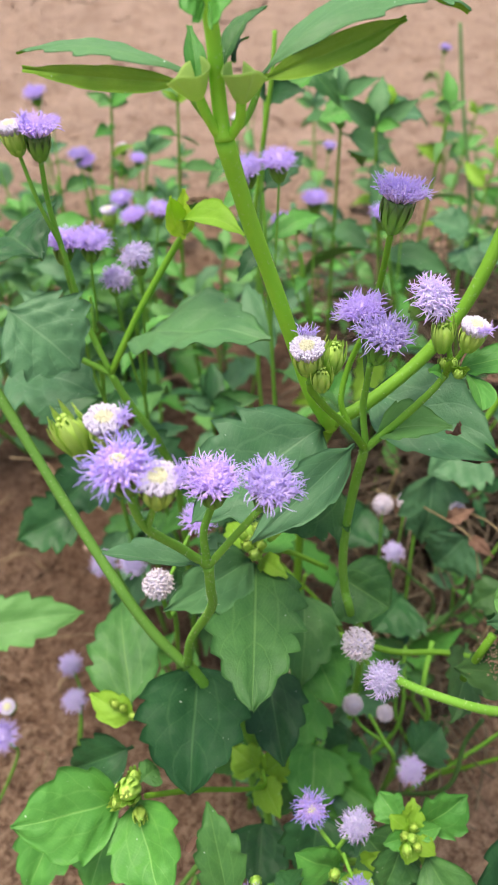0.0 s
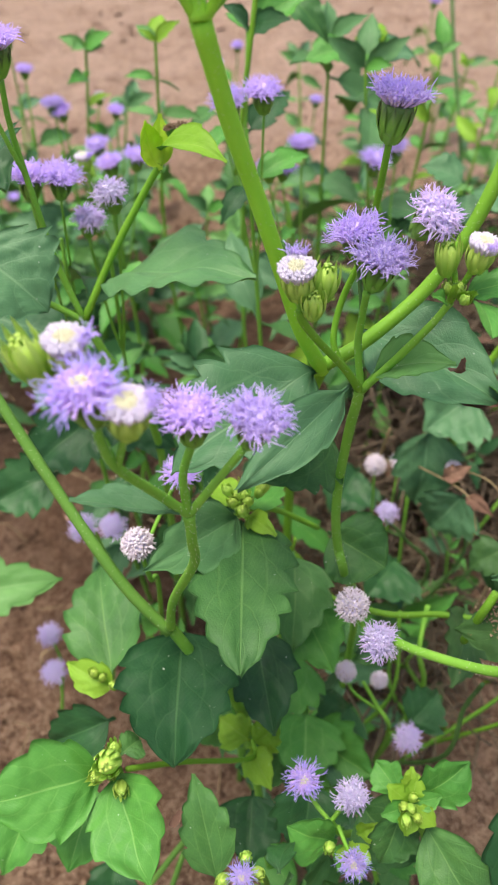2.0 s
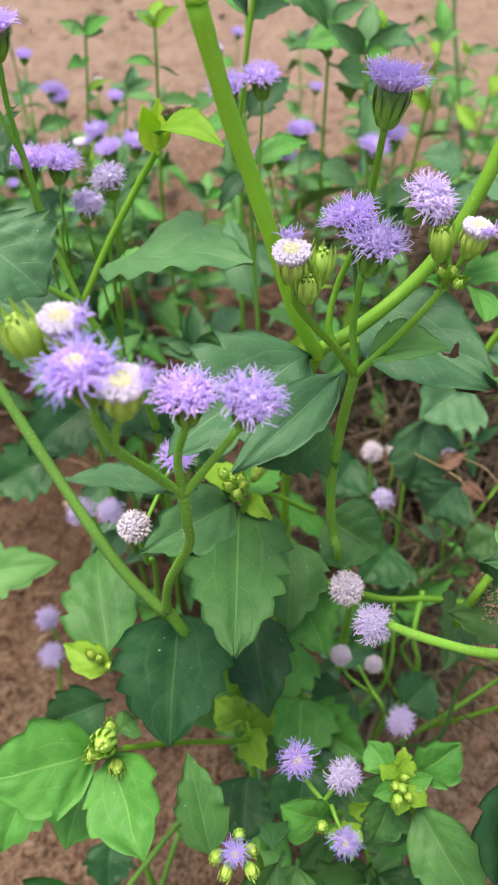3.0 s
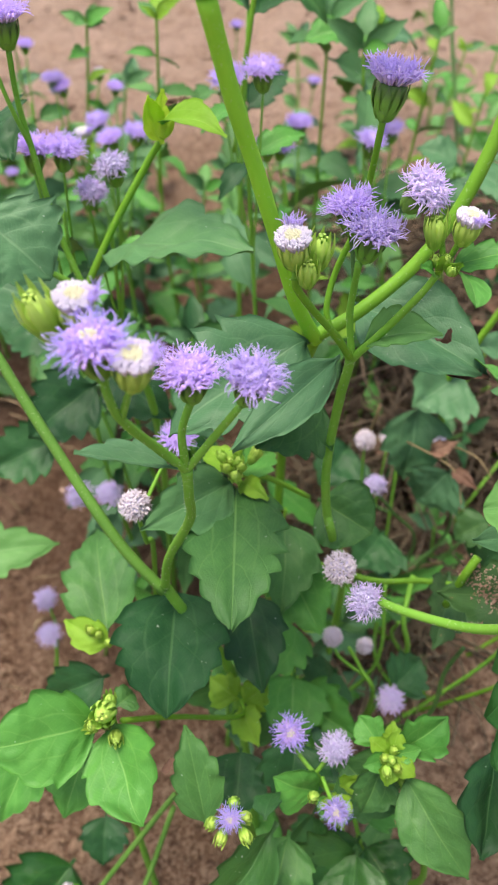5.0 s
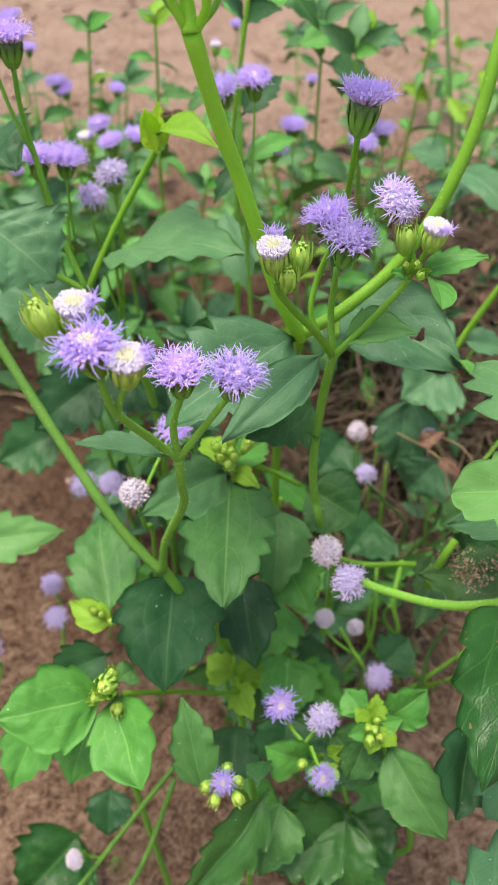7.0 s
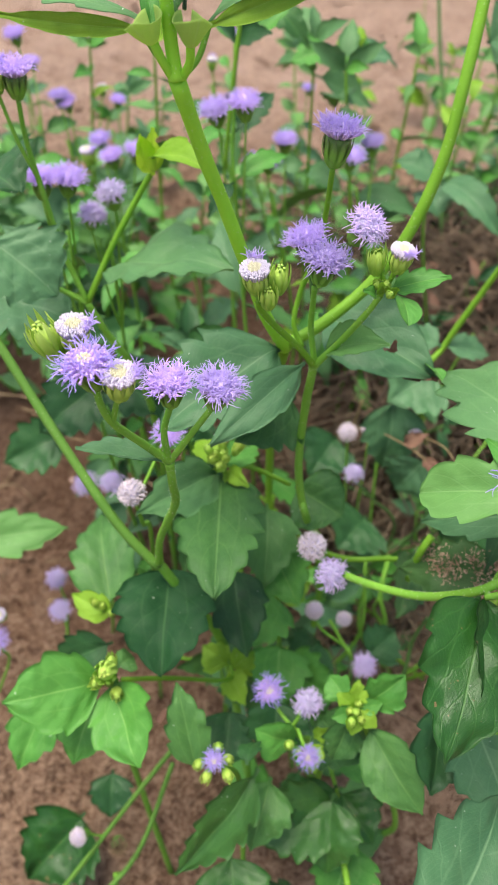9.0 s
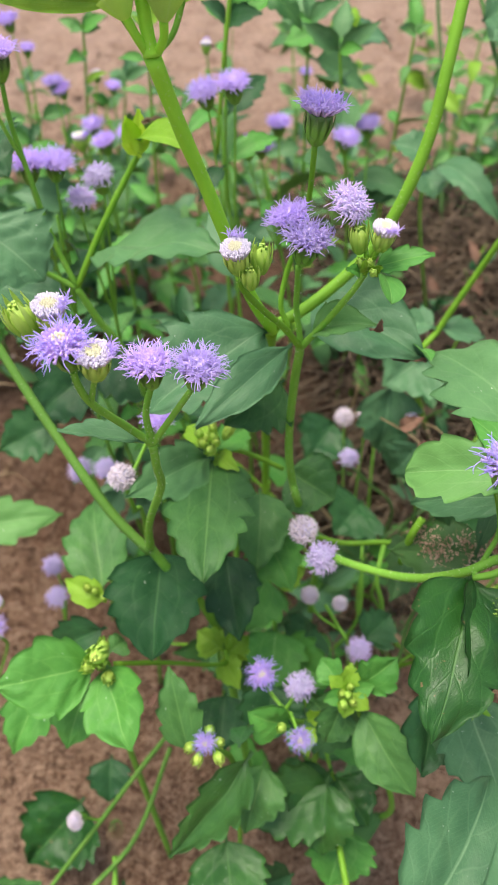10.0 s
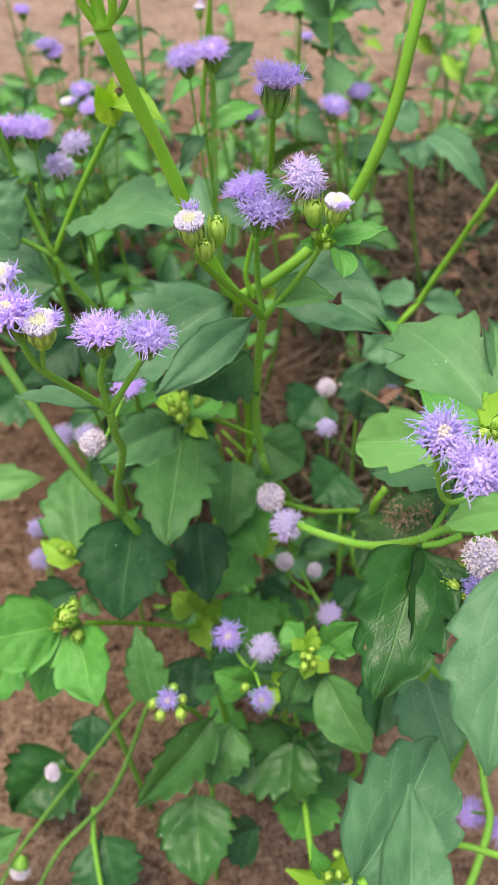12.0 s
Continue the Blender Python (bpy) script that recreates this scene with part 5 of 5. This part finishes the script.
stem(p, [(0.0632, 0.1799, 0.1220), (0.0686, 0.1662, 0.1302), (0.0731, 0.1553, 0.1342), (0.0746, 0.1474, 0.1280)], 0.5, 0.4, "straw", name="dry_twig")
stem(p, [(0.0725, 0.1733, 0.1293), (0.0791, 0.1598, 0.1377), (0.0831, 0.1510, 0.1370)], 0.5, 0.3, "straw", name="dry_twig")
leaf(p, (0.0671, 0.1672, 0.1310), (0.0753, 0.1666, 0.1367), 0.006, (0.2, -0.5, 0.8), 0.2, "brown", 3, under="brown", wave=0.15, name="dry_leaf")
leaf(p, (0.0724, 0.1573, 0.1333), (0.0781, 0.1482, 0.1349), 0.005, (-0.2, -0.5, 0.8), 0.2, "brown", 3, under="brown", wave=0.15, name="dry_leaf")

# ---- low plants at the left edge ----
p = thing("flowering_weed", root(-0.055, 0.16), "low weed with lilac heads over bare soil", "plant", "lilac weeds")
stem(p, [root(-0.03, 0.13), (-0.0211, 0.1199, 0.1334), (-0.0209, 0.1103, 0.1609), (-0.0218, 0.1092, 0.1719)], 1.2, 0.9, "green")
head(p, (-0.0220, 0.1092, 0.1732), (0.0, -0.25, 0.97), "faded", 1.06)
stem(p, [root(-0.055, 0.16), (-0.0428, 0.1531, 0.0958), (-0.0432, 0.1523, 0.1150), (-0.0453, 0.1539, 0.1230)], 1.1, 0.8, "green")
head(p, (-0.0382, 0.1496, 0.1259), (0.1, -0.2, 0.97), "pom", 1.0)
head(p, (-0.0469, 0.1524, 0.1217), (-0.1, -0.2, 0.97), "pom", 1.05)
stem(p, [(-0.0218, 0.1092, 0.1719), (-0.0162, 0.1193, 0.1793), (-0.0145, 0.1210, 0.1821)], 0.8, 0.7, "green")
head(p, (-0.0127, 0.1199, 0.1839), (0.1, -0.1, 0.98), "open", 0.8)
p = thing("flowering_weed", root(-0.075, 0.13), "low weed with small lilac heads beside a long leaf", "plant", "lilac weeds")
stem(p, [root(-0.075, 0.13), (-0.0642, 0.1383, 0.0562), (-0.0635, 0.1393, 0.0770)], 1.0, 0.7, "green")
stem(p, [root(-0.075, 0.13), (-0.0596, 0.1217, 0.0684), (-0.0598, 0.1259, 0.0786)], 1.0, 0.7, "green")
head(p, (-0.0636, 0.1399, 0.0802), (0.0, -0.3, 0.95), "pom", 0.95)
head(p, (-0.0596, 0.1251, 0.0819), (0.0, -0.3, 0.95), "pom", 0.95)
head(p, (-0.0811, 0.1133, 0.0807), (0.0, -0.3, 0.95), "open", 0.95)
head(p, (-0.0800, 0.1204, 0.0869), (0.0, -0.3, 0.95), "opening", 0.85)
stem(p, [root(-0.11, 0.11), (-0.0827, 0.1137, 0.0611), (-0.0811, 0.1131, 0.0766)], 1.0, 0.7, "green")
leaf(p, (-0.0908, 0.1281, 0.1239), (-0.0529, 0.1366, 0.1212), 0.0185, (0.0, -0.4, 0.9), 0.06, "soft", 4, fold=0.1, peak=0.4, depth=0.24)
stem(p, [root(-0.12, 0.16), (-0.0979, 0.1288, 0.0741), (-0.0908, 0.1273, 0.1233)], 1.6, 1.3, "green")

# ---- trailing stems and dry heads on the soil at the lower left ----
p = thing("flowering_weed", root(-0.02, 0.05), "fallen weed stems with dry heads on the soil", "plant", "lilac weeds")
stem(p, [(-0.0730, 0.0204, 0.0174), (-0.0612, 0.0342, 0.0345), (-0.0400, 0.0505, 0.0623), (-0.0253, 0.0626, 0.0793), (-0.0149, 0.0726, 0.0870)], 1.2, 1.3, "olive", 0.4)
stem(p, [(-0.0598, 0.0213, 0.0116), (-0.0481, 0.0355, 0.0289), (-0.0294, 0.0521, 0.0417), (-0.0168, 0.0769, 0.0611)], 1.3, 1.4, "olive", 0.4)
stem(p, [(-0.0313, 0.0186, 0.0216), (-0.0360, 0.0357, 0.0288), (-0.0373, 0.0478, 0.0347)], 1.5, 1.3, "green")
stem(p, [(-0.0417, 0.0199, 0.0101), (-0.0387, 0.0367, 0.0233), (-0.0367, 0.0483, 0.0325)], 1.0, 1.0, "green")
stem(p, [(-0.0381, 0.0524, 0.0638), (-0.0406, 0.0521, 0.0661), (-0.0426, 0.0521, 0.0687)], 0.6, 0.6, "green")
head(p, (-0.0426, 0.0524, 0.0690), (-0.55, -0.5, 0.65), "faded", 0.82)
head(p, (-0.0587, 0.0303, 0.0415), (-0.05, -0.8, -0.3), "faded", 0.95)
head(p, (-0.0347, 0.0538, 0.0559), (0.2, -0.6, 0.6), "dry", 0.9)
leaf(p, (-0.0524, 0.0709, 0.0251), (-0.0724, 0.0491, 0.0184), 0.036, (0.0, -0.7, 0.7), 0.06, "wet", 5)
leaf(p, (-0.0412, 0.0818, 0.0399), (-0.0416, 0.0669, 0.0320), 0.018, (0.0, -0.7, 0.7), 0.06, "dark", 4)
leaf(p, (-0.0345, 0.0417, 0.0272), (-0.0260, 0.0194, 0.0158), 0.03, (0.0, -0.7, 0.7), 0.06, "dark", 5)
leaf(p, (-0.0835, 0.0349, 0.0291), (-0.0612, 0.0391, 0.0383), 0.02, (0.0, -0.7, 0.7), 0.1, "mid", 4)

# ---- background weeds ----


def weed(rx, ry, top, heads, seed, pairs=4, size=0.028, mats=("mid", "dark", "grey", "bright"), stemmat="green", label="slender weed with small lilac heads over bare soil"):
    """A weed behind the others: a stem from the soil, pairs of leaves, and stalked heads."""
    rnd = random.Random(seed)
    q = thing("flowering_weed", root(rx, ry), label, "plant", "background weeds")
    a, b = np.array(root(rx, ry)), np.array(top)
    mid = a + (b - a) * 0.5 + np.array([rnd.uniform(-0.012, 0.012), rnd.uniform(-0.012, 0.012), 0])
    line = glide([a, mid, b])
    stem(q, [tuple(a), tuple(mid), tuple(b)], 1.6, 0.9, stemmat, 0, 7)
    for i in range(pairs):
        s = 0.2 + 0.8 * (i + rnd.uniform(0.2, 0.5)) / (pairs - 0.5)
        s = min(s, 1.0)
        at = line[min(len(line) - 1, int(s * (len(line) - 1)))]
        turn = rnd.uniform(0, 6.28)
        for k in (0, 1):
            w = turn + math.pi * k + rnd.uniform(-0.8, 0.8)
            ln = size * rnd.uniform(0.5, 1.35) * (1.1 - 0.45 * s)
            d = np.array([math.cos(w), math.sin(w), rnd.uniform(-0.75, 0.55)])
            leaf(q, tuple(at), tuple(at + d * ln), ln * rnd.uniform(0.36, 0.56), (rnd.uniform(-0.7, 0.7), rnd.uniform(-0.7, 0.3), 0.75), rnd.uniform(0.05, 0.22), rnd.choice(mats), 4, rows=24, cols=3, stalk=0.12, depth=0.32, fold=0.3, wave=0.07)
    for k in range(rnd.choice((3, 4, 5, 6)) if not heads else 0):
        w = k * 1.9 + rnd.uniform(-0.6, 0.6)
        ln = size * rnd.uniform(0.25, 0.75)
        leaf(q, tuple(b), tuple(b + np.array([math.cos(w) * ln * 0.8, math.sin(w) * ln * 0.8, ln * rnd.uniform(0.2, 0.7)])), ln * 0.45, (rnd.uniform(-0.5, 0.5), -0.6, 0.6), 0.1, rnd.choice(mats), 3, rows=14, cols=2)
    for hb, kind, hs in heads:
        c = np.array(hb)
        j = line[int(0.8 * (len(line) - 1))]
        stem(q, [tuple(j), tuple((j + c) / 2 + np.array([0, 0, -0.15 * np.linalg.norm(c - j)])), hb], 0.7, 0.6, stemmat, 0, 6)
        head(q, hb, (rnd.uniform(-0.2, 0.2), rnd.uniform(-0.2, 0.1), 1), kind, hs)
    return q


weed(0.015, 0.22, (0.0041, 0.2183, 0.2232), [((0.0003, 0.2216, 0.2235), "open", 1.0), ((0.0089, 0.2151, 0.2285), "open", 1.0)], 101, 4, 0.034)
stem(weed(0.02, 0.25, (0.0054, 0.2651, 0.2335), [], 102, 3, 0.034, label="weed with a tall lime stem and drooping leaf"), [(0.0014, 0.2494, 0.1933), (0.0042, 0.2502, 0.2205), (0.0072, 0.2548, 0.2445), (0.0081, 0.2605, 0.2560)], 1.3, 1.2, "lime")
weed(0.025, 0.28, (0.0202, 0.2655, 0.1743), [((0.0133, 0.2658, 0.1812), "open", 0.95), ((0.0184, 0.2711, 0.1792), "open", 0.9), ((0.0256, 0.2772, 0.1846), "open", 0.95)], 103, 4, 0.028, ("bright", "young", "pale"))
weed(0.07, 0.29, (0.0562, 0.2760, 0.1705), [((0.0517, 0.2740, 0.1794), "open", 1.08), ((0.0667, 0.3046, 0.1691), "open", 1.05)], 104, 3, 0.028, ("bright", "young", "pale"))
weed(-0.08, 0.36, (-0.0824, 0.3636, 0.1460), [((-0.0828, 0.3658, 0.1612), "open", 1.0), ((-0.0790, 0.3663, 0.1590), "open", 0.9), ((-0.0641, 0.3806, 0.1610), "faded", 0.8)], 105, 4, 0.04)
weed(-0.05, 0.27, (-0.0473, 0.2770, 0.1705), [((-0.0550, 0.2787, 0.1785), "opening", 1.0), ((-0.0503, 0.2882, 0.1802), "open", 0.85), ((-0.0443, 0.2774, 0.1775), "open", 0.95), ((-0.0360, 0.2772, 0.1800), "open", 0.95)], 106, 4, 0.034)
weed(-0.04, 0.2, (-0.0454, 0.1853, 0.2087), [((-0.0502, 0.1818, 0.2214), "open", 1.0), ((-0.0439, 0.1868, 0.2193), "open", 1.0)], 107, 4, 0.032)
weed(-0.02, 0.21, (-0.0336, 0.1878, 0.2030), [((-0.0298, 0.1839, 0.2169), "pom", 1.05), ((-0.0386, 0.1874, 0.2079), "pom", 1.0)], 108, 4, 0.034)
weed(-0.10, 0.42, (-0.1023, 0.3922, 0.1442), [((-0.1019, 0.3793, 0.1860), "open", 1.0), ((-0.1052, 0.4112, 0.1608), "open", 0.8)], 109, 4, 0.04)
weed(0.0, 0.36, (-0.0066, 0.3646, 0.1742), [((-0.0061, 0.3596, 0.1831), "opening", 0.8)], 110, 4, 0.04)
weed(0.06, 0.33, (0.0518, 0.3137, 0.2034), [], 111, 4, 0.04, ("bright", "young", "pale"), "lime", "leafy weed with light green top leaves")
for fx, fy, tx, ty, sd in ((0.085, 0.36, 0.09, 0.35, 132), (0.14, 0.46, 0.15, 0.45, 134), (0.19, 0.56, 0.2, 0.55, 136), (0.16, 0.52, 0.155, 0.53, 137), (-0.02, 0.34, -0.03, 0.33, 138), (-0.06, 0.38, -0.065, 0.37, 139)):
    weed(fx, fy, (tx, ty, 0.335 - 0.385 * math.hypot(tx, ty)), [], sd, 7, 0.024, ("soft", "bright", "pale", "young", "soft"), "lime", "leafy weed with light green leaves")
leafy = weed(0.045, 0.33, (0.0402, 0.3387, 0.2051), [], 112, 4, 0.04, ("bright", "young", "pale"), "lime", "leafy weed with light green top leaves")
leaf(leafy, (0.0519, 0.3155, 0.2049), (0.0752, 0.3247, 0.1999), 0.02, (0.1, -0.2, 0.9), 0.2, "grey", 4)
leaf(leafy, (0.0495, 0.3164, 0.2057), (0.0638, 0.3208, 0.2096), 0.015, (0.1, -0.3, 0.9), 0.1, "bright", 3)
leaf(leafy, (0.0460, 0.3192, 0.2080), (0.0281, 0.3158, 0.2049), 0.016, (0.1, -0.3, 0.9), 0.1, "bright", 3)
leaf(leafy, (0.0115, 0.3083, 0.2314), (0.0344, 0.2940, 0.2192), 0.015, (-0.3, -0.2, 0.9), 0.2, "mid", 4)

p = thing("flowering_weed", root(0.12, 0.27), "weed with a long drooping grey-green leaf", "plant", "background weeds")
stem(p, [root(0.12, 0.27), (0.0763, 0.1932, 0.1319), (0.0819, 0.1921, 0.1575), (0.0902, 0.1937, 0.1789), (0.0968, 0.1932, 0.1984), (0.1059, 0.2010, 0.2119)], 1.9, 1.6, "lime")
leaf(p, (0.0932, 0.2820, 0.1695), (0.1141, 0.2445, 0.1636), 0.014, (-0.3, -0.3, 0.9), 0.25, "grey", 4)
leaf(p, (0.0908, 0.2838, 0.1711), (0.0739, 0.2894, 0.1758), 0.018, (0.1, -0.4, 0.9), 0.1, "grey", 4)
leaf(p, (0.0883, 0.2847, 0.1653), (0.0919, 0.2710, 0.1600), 0.02, (0.1, -0.5, 0.8), 0.1, "grey", 3)
leaf(p, (0.1062, 0.2030, 0.2068), (0.1085, 0.1836, 0.1966), 0.016, (-0.3, -0.4, 0.8), 0.1, "soft", 3)
stem(p, [root(0.13, 0.34), (0.0926, 0.2876, 0.1347), (0.0908, 0.2866, 0.1669)], 1.4, 1.1, "green")
leaf(p, (0.0812, 0.1913, 0.1568), (0.0992, 0.1925, 0.1514), 0.012, (0.0, -0.3, 0.9), 0.1, "grey", 3)
leaf(p, (0.0802, 0.1913, 0.1568), (0.0679, 0.2014, 0.1522), 0.014, (0.0, -0.3, 0.9), 0.1, "grey", 3)

p = thing("thin_reed", root(0.2, 0.55), "thin dark upright weed stem with small leaves", "plant", "background weeds")
stem(p, [root(0.2, 0.53), (0.1451, 0.4243, 0.0420), (0.1405, 0.4625, 0.1017), (0.1347, 0.4961, 0.1442), (0.1312, 0.5227, 0.1806)], 2.0, 1.7, "dark")
stem(p, [(0.1155, 0.2674, 0.1968), (0.1076, 0.2891, 0.2156), (0.1027, 0.3040, 0.2286), (0.0984, 0.3157, 0.2387)], 1.5, 1.3, "dark")
leaf(p, (0.1037, 0.2957, 0.2214), (0.1176, 0.2898, 0.2296), 0.03, (0.1, -0.5, 0.8), 0.1, "grey", 4)

fill = random.Random(77)
placed = 0
while placed < 50:
    fx, fy = fill.uniform(-0.17, 0.30), 0.19 + 0.4 * fill.random() ** 1.3
    if (fx < -0.065 and fy < 0.34) or abs(fx) > 0.08 + 0.42 * fy or (fx > 0.075 and 0.22 < fy < 0.47) or (0.03 < fx < 0.1 and fy < 0.28):
        continue
    placed += 1
    tall = fill.uniform(0.06, 0.14) if fy < 0.42 else fill.uniform(0.05, 0.12)
    if -0.04 < fx < 0.16 and 0.3 < fy < 0.42:
        if fill.random() < 0.6:
            continue
    topp = (fx + fill.uniform(-0.025, 0.025), fy + fill.uniform(-0.025, 0.025), tall)
    hd = []
    if fill.random() < 0.12:
        hd = [((topp[0] + 0.005, topp[1], topp[2] + 0.012), "open", 0.8)]
    # Farther weeds take paler tones: a hazy distance put into the leaf colour.
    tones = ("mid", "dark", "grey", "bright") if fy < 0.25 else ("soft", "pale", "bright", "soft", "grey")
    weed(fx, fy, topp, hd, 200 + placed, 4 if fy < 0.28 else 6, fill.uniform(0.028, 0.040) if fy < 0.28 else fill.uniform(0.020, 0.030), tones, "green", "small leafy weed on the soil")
for i in range(12):
    fy = fill.uniform(0.3, 0.52)
    fx = fill.uniform(-0.06 - 0.25 * fy, 0.0)
    topp = (fx + fill.uniform(-0.03, 0.03), fy + fill.uniform(-0.03, 0.03), fill.uniform(0.05, 0.12))
    weed(fx, fy, topp, [], 600 + i, 5, fill.uniform(0.026, 0.038), ("pale", "grey", "bright", "pale"), "green", "leafy weed with pale grey-green leaves")
for i in range(7):
    fx, fy = fill.uniform(-0.03, 0.10), fill.uniform(0.07, 0.2)
    topp = (fx + fill.uniform(-0.02, 0.02), fy + fill.uniform(-0.02, 0.02), fill.uniform(0.03, 0.085))
    weed(fx, fy, topp, [], 400 + i, 3, fill.uniform(0.028, 0.036), ("mid", "mid", "bright", "grey"), "green", "low green weed shoot under the others")

for i in range(6):
    fx, fy = fill.uniform(0.09, 0.30), fill.uniform(0.48, 0.72)
    topp = (fx + fill.uniform(-0.03, 0.03), fy + fill.uniform(-0.03, 0.03), fill.uniform(0.05, 0.13))
    hd = [((topp[0] + 0.004, topp[1], topp[2] + 0.012), "open", 0.9)] if i % 4 == 1 else []
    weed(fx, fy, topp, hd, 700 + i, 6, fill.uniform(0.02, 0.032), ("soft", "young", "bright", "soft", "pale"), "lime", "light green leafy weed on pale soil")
# Dark leaf tones here carry the shade of the thicket in their colour.
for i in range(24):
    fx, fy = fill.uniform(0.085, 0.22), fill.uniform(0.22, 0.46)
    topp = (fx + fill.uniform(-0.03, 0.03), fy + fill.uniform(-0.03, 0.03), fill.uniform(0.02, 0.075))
    weed(fx, fy, topp, [], 500 + i, 3, fill.uniform(0.018, 0.032), ("dark", "deep", "soiled", "grey", "brown"), "dark", "low weed among dry stalks, leaves coloured dark for the shade")


def grit_on(base, tip, width, count, seed):
    """Grit washed onto a leaf: little angular grains lying along it."""
    rnd = random.Random(seed)
    a, b = np.array(base), np.array(tip)
    x = (b - a) / np.linalg.norm(b - a)
    s = np.cross(np.array([0, -0.5, 0.85]), x)
    s /= np.linalg.norm(s)
    n = np.cross(x, s)
    spots = [(rnd.uniform(0.12, 0.75), rnd.uniform(-0.3, 0.3)) for _ in range(9)]
    verts, faces = [], []
    for _ in range(count):
        cu, cv = spots[rnd.randrange(len(spots))]
        u, v = rnd.gauss(cu, 0.05), rnd.gauss(cv, 0.09)
        c = a + (b - a) * u + s * width * v + n * (0.0012 + 0.06 * 4 * u * (1 - u) * np.linalg.norm(b - a))
        r = rnd.uniform(0.00012, 0.00042)
        q = len(verts)
        verts += [c + r * np.array(k) * rnd.uniform(0.7, 1.3) for k in ((1, 0, 0), (-0.6, 0.9, 0), (-0.6, -0.9, 0), (0, 0, 1.1), (0, 0, -1.1))]
        faces += [(q, q + 1, q + 3), (q + 1, q + 2, q + 3), (q + 2, q, q + 3), (q + 1, q, q + 4), (q + 2, q + 1, q + 4), (q, q + 2, q + 4)]
    ob = new("grit", mesh_of("grit", verts, faces, [CRUMB], smooth=False))
    return tagged(ob, "brown grit washed onto a dark leaf", "grit", kind="stuff")


grit_on((0.0759, 0.0865, 0.1716), (0.0510, 0.0960, 0.1597), 0.018, 620, 9)


def litter(count, area, low, high, seed, label, pile, mat):
    """A tangle of dry stalks on the ground."""
    rnd = random.Random(seed)
    verts, faces = [], []
    for _ in range(count):
        x, y = rnd.uniform(area[0], area[1]), rnd.uniform(area[2], area[3])
        w, ln = rnd.uniform(0, 6.28), rnd.uniform(low, high)
        z = ground_height(x, y) + 0.001 + pile * rnd.random() ** 1.5
        a = np.array([x, y, z])
        b = a + np.array([math.cos(w) * ln, math.sin(w) * ln, rnd.uniform(-0.02, 0.02)])
        b[2] = max(b[2], ground_height(b[0], b[1]) + 0.001)
        c = (a + b) / 2 + np.array([rnd.uniform(-0.01, 0.01), rnd.uniform(-0.01, 0.01), rnd.uniform(0, 0.008)])
        r = rnd.uniform(0.0002, 0.0007)
        tube_data(glide([a, c, b], 3), [r] * 7, 5, verts, faces)
    ob = new("dry_litter", mesh_of("dry_litter", verts, faces, [mat]))
    return tagged(ob, label, "litter", kind="stuff")


litter(4200, (0.075, 0.25, 0.24, 0.47), 0.02, 0.08, 5, "dense tangle of dry brown stalks under the weeds", 0.06, SHADED_DUFF)
litter(420, (0.03, 0.1, 0.14, 0.27), 0.02, 0.06, 7, "dry brown stalks between the weeds", 0.03, SHADED_DUFF)
litter(60, (-0.15, 0.08, 0.12, 0.4), 0.01, 0.04, 6, "scattered dry stalks on the soil", 0.03, LITTER)


def dead_leaves(count, area, seed):
    """Crumpled dead leaves lying in the tangle, each a thing of its own."""
    rnd = random.Random(seed)
    for _ in range(count):
        x, y = rnd.uniform(area[0], area[1]), rnd.uniform(area[2], area[3])
        at = np.array([x, y, ground_height(x, y) + rnd.uniform(0.008, 0.04)])
        q = thing("dead_leaf", tuple(at), "crumpled dry brown leaf among the stalks", "leaf", "dead leaves")
        w, ln = rnd.uniform(0, 6.28), rnd.uniform(0.014, 0.03)
        leaf(q, tuple(at), tuple(at + np.array([math.cos(w) * ln, math.sin(w) * ln, rnd.uniform(-0.01, 0.012)])), ln * rnd.uniform(0.35, 0.55), (rnd.uniform(-0.5, 0.5), rnd.uniform(-0.8, 0.2), 0.8), rnd.uniform(-0.2, 0.3), "brown", 4, rows=22, cols=4, stalk=0.1, under="brown", wave=0.25, fold=rnd.uniform(-0.4, 0.6), name="blade")


dead_leaves(60, (0.08, 0.23, 0.24, 0.46), 15)


def bare_stems(count, area, low, high, seed):
    """Thin leafless stems leaning through the understorey."""
    rnd = random.Random(seed)
    for _ in range(count):
        x, y = rnd.uniform(area[0], area[1]), rnd.uniform(area[2], area[3])
        q = thing("bare_stem", root(x, y), "thin leafless green stem leaning between the weeds", "plant", "bare stems")
        a = np.array(root(x, y))
        w, lean = rnd.uniform(0, 6.28), rnd.uniform(0.03, 0.09)
        b = a + np.array([math.cos(w) * lean, 0.5 * math.sin(w) * lean, rnd.uniform(low, high)])
        c = (a + b) / 2 + np.array([rnd.uniform(-0.012, 0.012), rnd.uniform(-0.012, 0.012), 0.01])
        stem(q, [tuple(a), tuple(c), tuple(b)], 1.4, 0.9, rnd.choice(("green", "lime", "dark", "straw", "green")), 0, 7)


bare_stems(26, (0.025, 0.11, 0.12, 0.25), 0.05, 0.12, 16)
bare_stems(12, (0.1, 0.2, 0.26, 0.44), 0.05, 0.1, 17)
